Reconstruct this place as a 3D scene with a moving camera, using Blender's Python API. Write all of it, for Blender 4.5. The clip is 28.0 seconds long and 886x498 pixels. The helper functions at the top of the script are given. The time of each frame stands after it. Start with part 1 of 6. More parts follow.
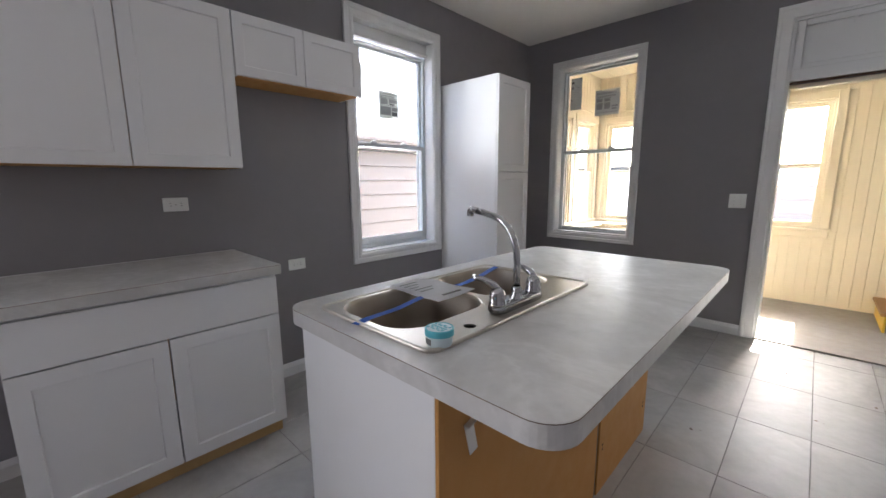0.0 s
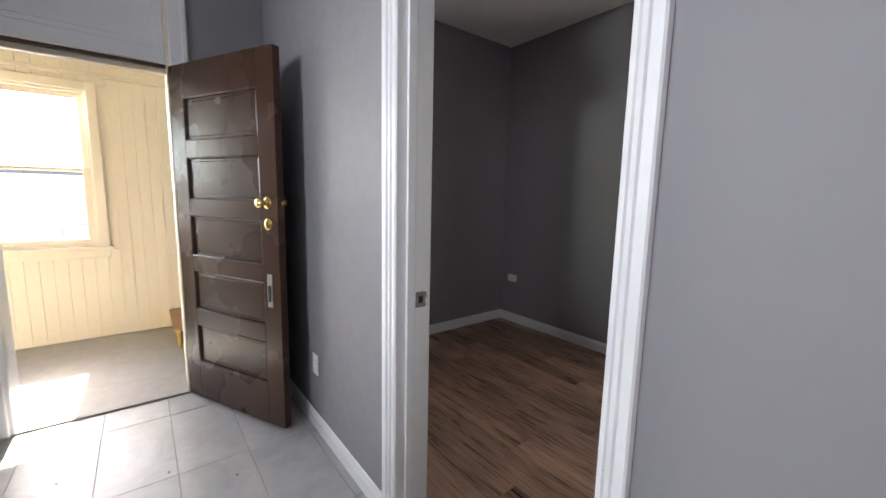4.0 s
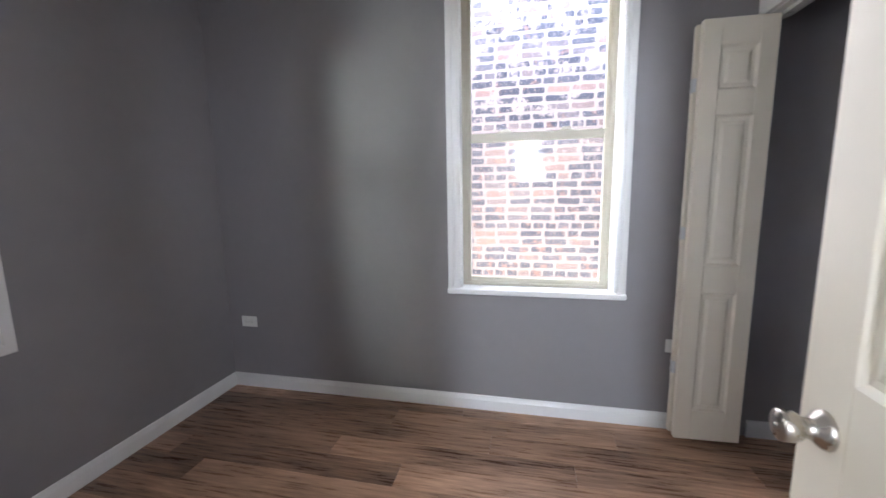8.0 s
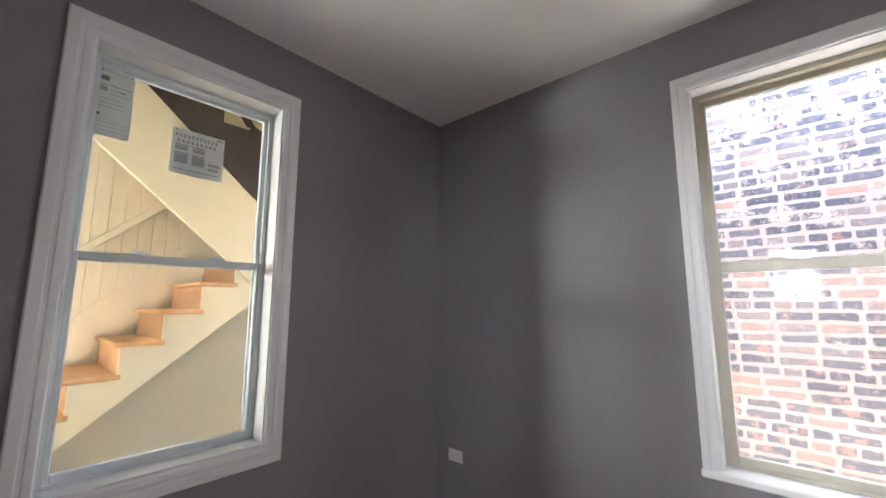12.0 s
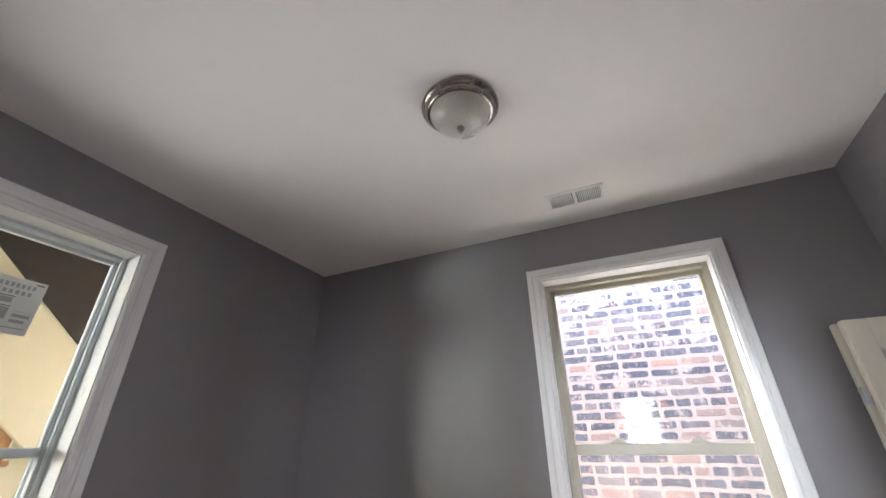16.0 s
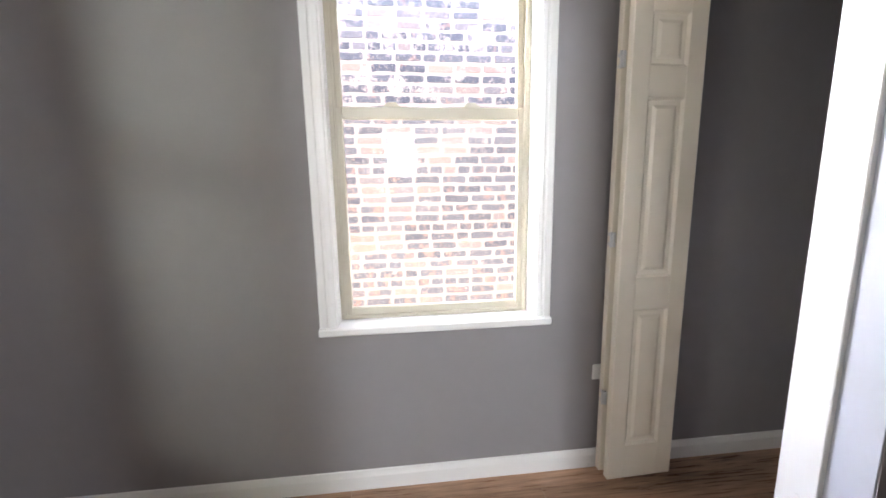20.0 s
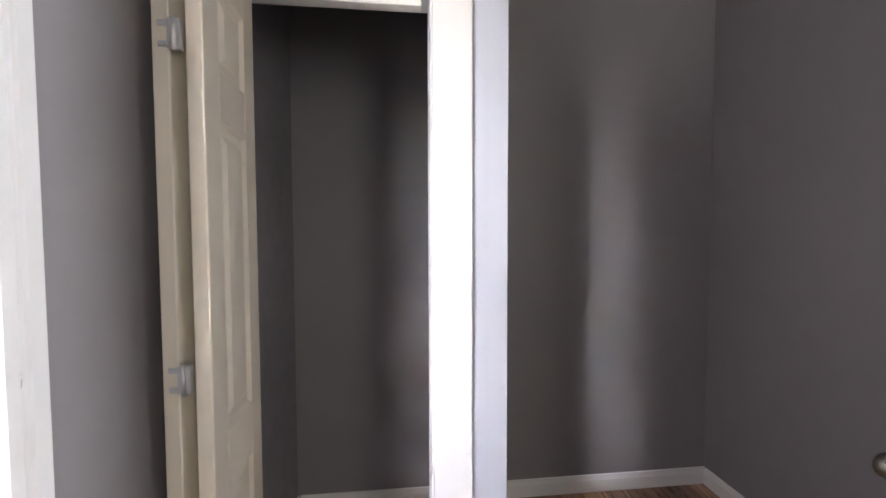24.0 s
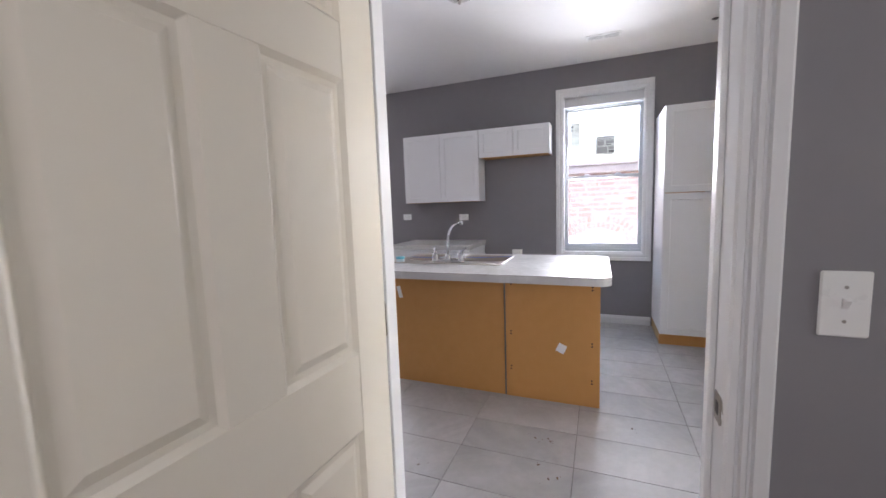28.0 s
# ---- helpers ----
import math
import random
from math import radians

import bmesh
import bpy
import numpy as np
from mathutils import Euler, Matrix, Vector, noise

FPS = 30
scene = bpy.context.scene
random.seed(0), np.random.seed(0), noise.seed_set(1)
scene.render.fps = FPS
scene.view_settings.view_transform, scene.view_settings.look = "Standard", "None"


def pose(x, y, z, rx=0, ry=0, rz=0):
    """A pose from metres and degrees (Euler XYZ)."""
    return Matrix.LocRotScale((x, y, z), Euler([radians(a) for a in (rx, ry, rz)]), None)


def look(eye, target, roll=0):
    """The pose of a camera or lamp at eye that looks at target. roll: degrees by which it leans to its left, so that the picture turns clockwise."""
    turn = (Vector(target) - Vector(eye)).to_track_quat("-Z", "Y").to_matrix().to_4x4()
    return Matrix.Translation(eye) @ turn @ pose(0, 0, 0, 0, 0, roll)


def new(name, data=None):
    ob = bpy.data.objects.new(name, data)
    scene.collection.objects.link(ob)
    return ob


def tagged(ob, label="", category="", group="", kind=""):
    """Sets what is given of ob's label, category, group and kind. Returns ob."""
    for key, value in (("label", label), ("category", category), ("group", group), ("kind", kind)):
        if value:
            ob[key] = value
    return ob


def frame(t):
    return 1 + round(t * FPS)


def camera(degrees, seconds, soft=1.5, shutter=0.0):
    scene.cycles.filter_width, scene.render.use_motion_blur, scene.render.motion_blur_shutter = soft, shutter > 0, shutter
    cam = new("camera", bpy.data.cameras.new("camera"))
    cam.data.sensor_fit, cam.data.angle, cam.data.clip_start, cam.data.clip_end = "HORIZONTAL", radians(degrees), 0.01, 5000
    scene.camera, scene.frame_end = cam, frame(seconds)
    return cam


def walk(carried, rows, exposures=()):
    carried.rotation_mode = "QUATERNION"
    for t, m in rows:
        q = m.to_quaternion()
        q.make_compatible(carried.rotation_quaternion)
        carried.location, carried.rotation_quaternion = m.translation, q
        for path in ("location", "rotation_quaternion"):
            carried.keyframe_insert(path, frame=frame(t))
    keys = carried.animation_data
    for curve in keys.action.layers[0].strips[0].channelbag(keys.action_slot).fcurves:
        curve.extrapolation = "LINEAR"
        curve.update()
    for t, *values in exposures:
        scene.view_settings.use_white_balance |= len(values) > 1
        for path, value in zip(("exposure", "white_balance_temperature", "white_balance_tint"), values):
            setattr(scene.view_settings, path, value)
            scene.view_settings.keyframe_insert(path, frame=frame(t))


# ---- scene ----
cam = camera(97.5, 28.0, shutter=0.18)
EXPOSURES = [(0, 4.3, 6450, 10), (1, 4.13, 5850, 11), (2, 4.05, 6000, 11), (3, 4.3, 6200, 11), (4, 4.42, 6200, 11), (4.5, 4.6, 6200, 11), (6.5, 4.85, 6150, 13), (7, 4.93, 6100, 13), (8, 5.65, 6000, 10), (9, 5.9, 6350, 10), (10.5, 5.95, 6450, 10), (12, 5.58, 6300, 10), (13.5, 5.3, 6250, 10), (16, 5.5, 6250, 10), (18, 5.65, 6300, 10), (19.5, 6.0, 6500, 10), (21, 5.35, 6600, 10), (22.5, 5.15, 6600, 10), (24.5, 5.75, 6600, 14), (26, 5.55, 6650, 14), (27, 5.18, 6600, 14), (28, 4.95, 6250, 15)]
PATH = [
    (0, (0.169, -0.115, 1.303), (-1.195, 1.309, 0.968), -0.4),
    (0.5, (0.201, -0.061, 1.289), (-1.039, 1.46, 0.903), -0.3),
    (1, (0.272, 0.018, 1.277), (-0.766, 1.682, 0.885), -0.4),
    (1.5, (0.373, 0.121, 1.277), (-0.352, 1.949, 0.912), -0.3),
    (2, (0.413, 0.28, 1.283), (0.09, 2.227, 0.959), -0.1),
    (2.5, (0.393, 0.444, 1.304), (0.505, 2.419, 1.013), 0.0),
    (3, (0.46, 0.649, 1.284), (0.977, 2.562, 1.015), 0.4),
    (3.5, (0.545, 0.839, 1.311), (1.417, 2.617, 1.034), 0.7),
    (4, (0.529, 1.028, 1.302), (1.745, 2.594, 1.033), 1.2),
    (4.5, (0.52, 1.177, 1.304), (1.962, 2.538, 1.041), 1.0),
    (6.5, (0.877, 1.694, 1.324), (2.808, 2.113, 1.014), -0.1),
    (7, (1.078, 1.720, 1.305), (3.034, 2.009, 1.006), -0.6),
    (7.5, (1.200, 1.777, 1.300), (3.161, 2.055, 1.021), -0.6),
    (8, (1.375, 1.906, 1.316), (3.307, 2.335, 1.024), -1.0),
    (8.5, (1.494, 1.998, 1.309), (3.202, 2.992, 1.002), -0.9),
    (9, (1.546, 2.01, 1.308), (2.9, 3.455, 1.03), -0.3),
    (9.5, (1.527, 2.023, 1.311), (2.633, 3.674, 1.086), -0.3),
    (10, (1.523, 2.023, 1.326), (2.585, 3.709, 1.151), -0.3),
    (10.5, (1.527, 2.028, 1.345), (2.68, 3.661, 1.269), -0.1),
    (11, (1.512, 2.026, 1.388), (2.793, 3.562, 1.439), 0.2),
    (11.5, (1.5, 2.019, 1.417), (2.886, 3.451, 1.587), 0.2),
    (12, (1.49, 2.014, 1.446), (2.971, 3.328, 1.729), 0.1),
    (12.5, (1.474, 2.012, 1.484), (3.033, 3.2, 1.879), -0.1),
    (13, (1.458, 1.99, 1.514), (3.071, 3.056, 2.027), -0.2),
    (13.5, (1.457, 1.968, 1.56), (3.084, 2.945, 2.193), 0.1),
    (15.5, (1.457, 1.933, 1.641), (3.041, 2.674, 2.612), -0.9),
    (16, (1.466, 1.927, 1.645), (3.089, 2.676, 2.542), -0.6),
    (16.5, (1.498, 1.933, 1.588), (3.185, 2.711, 2.33), -0.7),
    (17, (1.522, 1.934, 1.541), (3.27, 2.735, 2.089), -1.1),
    (17.5, (1.543, 1.929, 1.48), (3.344, 2.742, 1.79), -1.4),
    (18, (1.569, 1.934, 1.419), (3.403, 2.729, 1.486), -1.5),
    (18.5, (1.644, 1.97, 1.381), (3.506, 2.689, 1.253), -1.7),
    (19, (1.738, 1.985, 1.318), (3.646, 2.54, 1.094), -0.9),
    (19.5, (1.869, 2.018, 1.306), (3.84, 2.191, 1.014), -0.7),
    (20, (2.011, 2.03, 1.326), (3.972, 1.808, 0.999), -0.9),
    (20.5, (2.213, 2.041, 1.325), (4.062, 1.345, 1.013), -0.4),
    (21, (2.397, 2.094, 1.327), (4.045, 1.003, 1.022), 0.1),
    (21.5, (2.559, 2.15, 1.351), (3.983, 0.78, 1.04), 0.4),
    (22, (2.734, 2.085, 1.339), (3.874, 0.464, 1.068), 0.8),
    (22.5, (2.842, 1.997, 1.364), (3.622, 0.168, 1.146), 1.1),
    (24.5, (3.079, 2.002, 1.395), (2.642, 0.051, 1.329), -0.7),
    (25, (3.05, 2.026, 1.398), (2.432, 0.125, 1.343), -1.1),
    (25.5, (2.986, 2.05, 1.397), (2.141, 0.238, 1.334), -1.6),
    (26, (2.88, 2.081, 1.387), (1.811, 0.392, 1.308), -1.9),
    (26.5, (2.784, 2.102, 1.383), (1.491, 0.581, 1.272), -2.3),
    (27, (2.635, 2.102, 1.369), (1.139, 0.782, 1.229), -2.2),
    (27.5, (2.455, 2.081, 1.358), (0.763, 1.031, 1.18), -1.8),
    (28, (2.221, 1.96, 1.345), (0.378, 1.215, 1.125), -2.0),
]
walk(cam, [(t, look(eye, target, roll)) for t, eye, target, roll in PATH], EXPOSURES)
# ---- light ----
world = bpy.data.worlds.new("world")
scene.world = world
world.use_nodes = True
wn, wl = world.node_tree.nodes, world.node_tree.links
sky = wn.new("ShaderNodeTexSky")
sky.sky_type = 'NISHITA'
sky.sun_disc = False
sky.sun_elevation = radians(44.6)
sky.sun_rotation = radians(0.2)
sky.air_density, sky.dust_density = 1.0, 2.5
wl.new(sky.outputs[0], wn["Background"].inputs[0])
wn["Background"].inputs[1].default_value = 0.13

sun_data = bpy.data.lights.new("sun", 'SUN')
sun_data.energy, sun_data.angle, sun_data.color = 2.8, radians(0.6), (1.0, 0.93, 0.82)
sun = new("sun", sun_data)
sun.matrix_world = look((0.02, 10.8, 7.7), (0.0, 4.0, 1.0))

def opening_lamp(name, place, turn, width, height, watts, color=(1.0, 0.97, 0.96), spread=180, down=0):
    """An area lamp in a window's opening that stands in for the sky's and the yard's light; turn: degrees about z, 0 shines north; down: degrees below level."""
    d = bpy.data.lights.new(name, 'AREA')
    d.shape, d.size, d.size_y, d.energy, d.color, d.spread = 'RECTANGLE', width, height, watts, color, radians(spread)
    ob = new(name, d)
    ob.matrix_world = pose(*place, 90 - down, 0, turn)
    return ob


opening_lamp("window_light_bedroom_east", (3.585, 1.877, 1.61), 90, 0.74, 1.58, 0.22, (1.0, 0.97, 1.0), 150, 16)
opening_lamp("window_light_bedroom_north", (1.995, 3.912, 1.62), 180, 0.66, 1.5, 0.25, (1.0, 0.98, 0.92), 130)
opening_lamp("window_light_kitchen_west", (-2.50, 1.92, 1.92), -90, 0.54, 0.80, 1.35, (0.93, 0.96, 1.0), 85)
# lamp in an added, unseen opening that lights the kitchen from behind
opening_lamp("window_light_kitchen_south_west", (-2.342, -1.45, 1.62), -90, 0.76, 1.6, 2.0, (1.0, 0.97, 0.99), 120)
opening_lamp("door_light_porch", (0.31, 3.93, 1.02), 180, 0.56, 1.9, 0.32, (1.0, 0.97, 0.92), 120)
# the bright yard seen slantwise through the porch windows, thrown across to the bedroom's outer wall
opening_lamp("porch_light_north", (-0.13, 5.71, 1.93), -130, 0.50, 0.26, 0.42, (0.93, 1.0, 0.92), 76)
opening_lamp("porch_light_north_west", (-1.755, 5.71, 1.76), -114, 0.60, 0.66, 0.10, (0.93, 1.0, 0.92), 60)
# added free-air lamp at the passage's open end, casts the alcove wall's light bar
alcove_lamp = opening_lamp("passage_light", (5.90, 4.66, 2.58), 0, 0.08, 0.16, 0.06, (1.0, 0.98, 0.98), 30)
alcove_lamp.matrix_world = look((5.90, 4.66, 2.58), (3.0, 1.34, 1.32))

# ---- mesh helpers ----


def to_mesh(name, bm, material, smooth=False):
    bmesh.ops.recalc_face_normals(bm, faces=bm.faces[:])
    me = bpy.data.meshes.new(name)
    bm.to_mesh(me)
    bm.free()
    if smooth:
        for p in me.polygons:
            p.use_smooth = True
    me.materials.append(material)
    return me


def part(name, bm, material, parent=None, label="", smooth=False):
    ob = new(name, bm if isinstance(bm, bpy.types.Mesh) else to_mesh(name, bm, material, smooth))
    if parent is not None:
        ob.parent = parent
    if label:
        ob["label"] = label
    return ob


def empty(name, m=None):
    ob = new(name)
    ob.empty_display_size = 0.1
    if m is not None:
        ob.matrix_basis = m
    return ob


def box(x0, x1, y0, y1, z0, z1, bevel=0.0, bm=None, segments=1):
    """A box, alone or added to bm, with rounded edges."""
    b = bmesh.new()
    bmesh.ops.create_cube(b, size=1.0)
    for v in b.verts:
        v.co = ((x0 + x1) / 2 + v.co.x * (x1 - x0), (y0 + y1) / 2 + v.co.y * (y1 - y0), (z0 + z1) / 2 + v.co.z * (z1 - z0))
    if bevel:
        bmesh.ops.bevel(b, geom=b.edges[:], offset=bevel, segments=segments, affect='EDGES', profile=0.5)
    return b if bm is None else merge(bm, b)


def merge(bm, other, m=None):
    if m is not None:
        bmesh.ops.transform(other, matrix=m, verts=other.verts[:])
    me = bpy.data.meshes.new("tmp")
    other.to_mesh(me)
    other.free()
    bm.from_mesh(me)
    bpy.data.meshes.remove(me)
    return bm


def prism(points, x0, x1, axis="x", bevel=0.0):
    """A profile of (a, b) points drawn out from x0 to x1 along an axis: x takes (y, z), y takes (x, z), z takes (x, y)."""
    b = bmesh.new()

    def place(p, t):
        return {"x": (t, p[0], p[1]), "y": (p[0], t, p[1]), "z": (p[0], p[1], t)}[axis]
    low = [b.verts.new(place(p, x0)) for p in points]
    high = [b.verts.new(place(p, x1)) for p in points]
    b.faces.new(low)
    b.faces.new(high[::-1])
    n = len(points)
    for i in range(n):
        b.faces.new((low[i], low[(i + 1) % n], high[(i + 1) % n], high[i]))
    if bevel:
        bmesh.ops.bevel(b, geom=b.edges[:], offset=bevel, segments=1, affect='EDGES', profile=0.5)
    return b


def lathe(profile, segments=32, m=None):
    """A turned shape about z from (radius, z) points."""
    b = bmesh.new()
    rings = []
    for r, z in profile:
        if r < 1e-5:
            rings.append([b.verts.new((0, 0, z))])
        else:
            rings.append([b.verts.new((r * math.cos(2 * math.pi * i / segments), r * math.sin(2 * math.pi * i / segments), z)) for i in range(segments)])
    for a, c in zip(rings, rings[1:]):
        for i in range(segments):
            j = (i + 1) % segments
            if len(a) == 1 and len(c) > 1:
                b.faces.new((a[0], c[i], c[j]))
            elif len(c) == 1 and len(a) > 1:
                b.faces.new((a[i], c[0], a[j]))
            elif len(a) > 1:
                b.faces.new((a[i], c[i], c[j], a[j]))
    if m is not None:
        bmesh.ops.transform(b, matrix=m, verts=b.verts[:])
    return b


def tube(points, radius, segments=14):
    """A round pipe along points; radius one number or one a point."""
    b = bmesh.new()
    pts = [Vector(p) for p in points]
    radii = radius if isinstance(radius, (list, tuple)) else [radius] * len(pts)
    rings, up = [], Vector((0, 0, 1))
    for i, p in enumerate(pts):
        d = (pts[min(i + 1, len(pts) - 1)] - pts[max(i - 1, 0)]).normalized()
        side = d.cross(up)
        if side.length < 0.05:
            side = d.cross(Vector((1, 0, 0)))
        side.normalize()
        top = side.cross(d)
        rings.append([b.verts.new(p + radii[i] * (math.cos(2 * math.pi * k / segments) * side + math.sin(2 * math.pi * k / segments) * top)) for k in range(segments)])
    for a, c in zip(rings, rings[1:]):
        for i in range(segments):
            j = (i + 1) % segments
            b.faces.new((a[i], a[j], c[j], c[i]))
    b.faces.new(rings[0][::-1])
    b.faces.new(rings[-1])
    return b


def rounded(x0, x1, y0, y1, r, n=8):
    """The corner points of a rectangle with round corners."""
    out = []
    for cx, cy, a0 in ((x1 - r, y1 - r, 0), (x0 + r, y1 - r, 90), (x0 + r, y0 + r, 180), (x1 - r, y0 + r, 270)):
        for i in range(n + 1):
            a = radians(a0 + 90 * i / n)
            out.append((cx + r * math.cos(a), cy + r * math.sin(a)))
    return out


def wall_sheet(name, axis, a, b, u0, u1, z0, z1, holes, material):
    """A wall from a to b across its axis, u0 to u1 along it, with openings (u0, u1, z0, z1) right through."""
    us = sorted({u0, u1, *[h[0] for h in holes], *[h[1] for h in holes]})
    zs = sorted({z0, z1, *[h[2] for h in holes], *[h[3] for h in holes]})
    bm = bmesh.new()
    verts = {}

    def vert(s, u, z):
        k = (s, round(u, 5), round(z, 5))
        if k not in verts:
            verts[k] = bm.verts.new((s, u, z) if axis == "x" else (u, s, z))
        return verts[k]

    def solid(i, j):
        if not (0 <= i < len(us) - 1 and 0 <= j < len(zs) - 1):
            return False
        u, z = (us[i] + us[i + 1]) / 2, (zs[j] + zs[j + 1]) / 2
        return not any(h[0] < u < h[1] and h[2] < z < h[3] for h in holes)
    for i in range(len(us) - 1):
        for j in range(len(zs) - 1):
            if not solid(i, j):
                continue
            p, q, r, s = us[i], us[i + 1], zs[j], zs[j + 1]
            for side in (a, b):
                bm.faces.new((vert(side, p, r), vert(side, q, r), vert(side, q, s), vert(side, p, s)))
            for di, dj, e in ((-1, 0, ((p, r), (p, s))), (1, 0, ((q, r), (q, s))), (0, -1, ((p, r), (q, r))), (0, 1, ((p, s), (q, s)))):
                if not solid(i + di, j + dj):
                    (e0, e1) = e
                    bm.faces.new((vert(a, *e0), vert(a, *e1), vert(b, *e1), vert(b, *e0)))
    return tagged(part(name, bm, material), kind="structure")


# ---- materials ----


def nodes_of(name):
    m = bpy.data.materials.new(name)
    m.use_nodes = True
    nt = m.node_tree
    return m, nt, nt.nodes["Principled BSDF"]


def ramp(nt, stops):
    r = nt.nodes.new("ShaderNodeValToRGB")
    while len(r.color_ramp.elements) < len(stops):
        r.color_ramp.elements.new(0.5)
    for e, (p, c) in zip(r.color_ramp.elements, stops):
        e.position, e.color = p, (*c, 1) if len(c) == 3 else c
    return r


def noise_node(nt, scale, detail=4.0, rough=0.55, stretch=None, offset=None):
    tc = nt.nodes.new("ShaderNodeTexCoord")
    mp = nt.nodes.new("ShaderNodeMapping")
    mp.inputs["Scale"].default_value = stretch or (1, 1, 1)
    nt.links.new(tc.outputs["Object"], mp.inputs["Vector"])
    if offset is not None:
        nt.links.new(offset, mp.inputs["Location"])
    n = nt.nodes.new("ShaderNodeTexNoise")
    n.inputs["Scale"].default_value, n.inputs["Detail"].default_value, n.inputs["Roughness"].default_value = scale, detail, rough
    nt.links.new(mp.outputs[0], n.inputs["Vector"])
    return n


def mix(nt, a, b, fac, mode='MIX'):
    m = nt.nodes.new("ShaderNodeMix")
    m.data_type, m.blend_type = 'RGBA', mode
    for socket, v in ((m.inputs[0], fac), (m.inputs[6], a), (m.inputs[7], b)):
        if isinstance(v, bpy.types.NodeSocket):
            nt.links.new(v, socket)
        elif isinstance(v, (int, float)):
            socket.default_value = v
        else:
            socket.default_value = (*v, 1)
    return m.outputs[2]


def bump(nt, bsdf, height, strength=0.2, distance=0.002):
    b = nt.nodes.new("ShaderNodeBump")
    b.inputs["Strength"].default_value, b.inputs["Distance"].default_value = strength, distance
    nt.links.new(height, b.inputs["Height"])
    nt.links.new(b.outputs[0], bsdf.inputs["Normal"])


def paint(name, color, rough=0.5, vary=0.06, relief=0.15, fine=180.0, scuff=None, specular=0.5):
    """Painted surface: slight unevenness of tone at two scales, roller or brush texture."""
    m, nt, bsdf = nodes_of(name)
    big, small = noise_node(nt, 1.3, 5), noise_node(nt, 14, 4)
    dark = tuple(c * (1 - vary) for c in color)
    light = tuple(min(1, c * (1 + vary)) for c in color)
    c1 = mix(nt, dark, light, big.outputs[0])
    c2 = mix(nt, c1, tuple(c * (1 - vary) for c in color), small.outputs[0])
    if scuff:
        spots = noise_node(nt, 9, 8, 0.7)
        r = ramp(nt, [(0.64, (0, 0, 0)), (0.78, (1, 1, 1))])
        nt.links.new(spots.outputs[0], r.inputs[0])
        c2 = mix(nt, c2, scuff, mix(nt, (0, 0, 0), (0.3, 0.3, 0.3), r.outputs[0]))
    nt.links.new(c2, bsdf.inputs["Base Color"])
    rr = ramp(nt, [(0.3, (rough * 0.85,) * 3), (0.7, (min(1, rough * 1.15),) * 3)])
    nt.links.new(small.outputs[0], rr.inputs[0])
    nt.links.new(rr.outputs[0], bsdf.inputs["Roughness"])
    bsdf.inputs["Specular IOR Level"].default_value = specular
    tex = noise_node(nt, fine, 3)
    bump(nt, bsdf, tex.outputs[0], relief, 0.001)
    return m


def metal(name, color, rough=0.25, brushed=None):
    m, nt, bsdf = nodes_of(name)
    bsdf.inputs["Metallic"].default_value = 1.0
    n = noise_node(nt, 60, 4, 0.6, brushed)
    r = ramp(nt, [(0.3, (rough * 0.7,) * 3), (0.75, (min(1, rough * 1.4),) * 3)])
    nt.links.new(n.outputs[0], r.inputs[0])
    nt.links.new(r.outputs[0], bsdf.inputs["Roughness"])
    nt.links.new(mix(nt, color, tuple(c * 0.85 for c in color), n.outputs[0]), bsdf.inputs["Base Color"])
    return m


def wood(name, dark, light, grain_axis, rough=0.5, scale=1.0, coat=0.0, by_object=True):
    """Wood with grain along one axis (0, 1 or 2), each piece with its own tone."""
    m, nt, bsdf = nodes_of(name)
    info = nt.nodes.new("ShaderNodeObjectInfo")
    shift = nt.nodes.new("ShaderNodeVectorMath")
    shift.operation = 'SCALE'
    shift.inputs[0].default_value = (37.0, 53.0, 29.0)
    nt.links.new(info.outputs["Random"], shift.inputs["Scale"])
    st = [9.0 * scale] * 3
    st[grain_axis] = 0.55 * scale
    fine = noise_node(nt, 9, 6, 0.65, st, shift.outputs[0])
    st2 = [2.2 * scale] * 3
    st2[grain_axis] = 0.5 * scale
    broad = noise_node(nt, 2.2, 4, 0.6, st2, shift.outputs[0])
    r = ramp(nt, [(0.36, dark), (0.5, tuple(a * 0.6 + b * 0.4 for a, b in zip(dark, light))), (0.66, light)])
    nt.links.new(fine.outputs[0], r.inputs[0])
    r2 = ramp(nt, [(0.36, tuple(c * 0.55 for c in dark)), (0.62, light)])
    nt.links.new(broad.outputs[0], r2.inputs[0])
    c = mix(nt, r.outputs[0], r2.outputs[0], 0.5)
    if by_object:
        tone = ramp(nt, [(0.0, (0.72, 0.72, 0.72)), (1.0, (1.18, 1.16, 1.14))])
        nt.links.new(info.outputs["Random"], tone.inputs[0])
        c = mix(nt, c, tone.outputs[0], 1.0, 'MULTIPLY')
    nt.links.new(c, bsdf.inputs["Base Color"])
    rr = ramp(nt, [(0.3, (rough * 0.8,) * 3), (0.7, (min(1, rough * 1.2),) * 3)])
    nt.links.new(fine.outputs[0], rr.inputs[0])
    nt.links.new(rr.outputs[0], bsdf.inputs["Roughness"])
    bsdf.inputs["Coat Weight"].default_value = coat
    bsdf.inputs["Coat Roughness"].default_value = 0.25
    bump(nt, bsdf, fine.outputs[0], 0.12, 0.002)
    return m


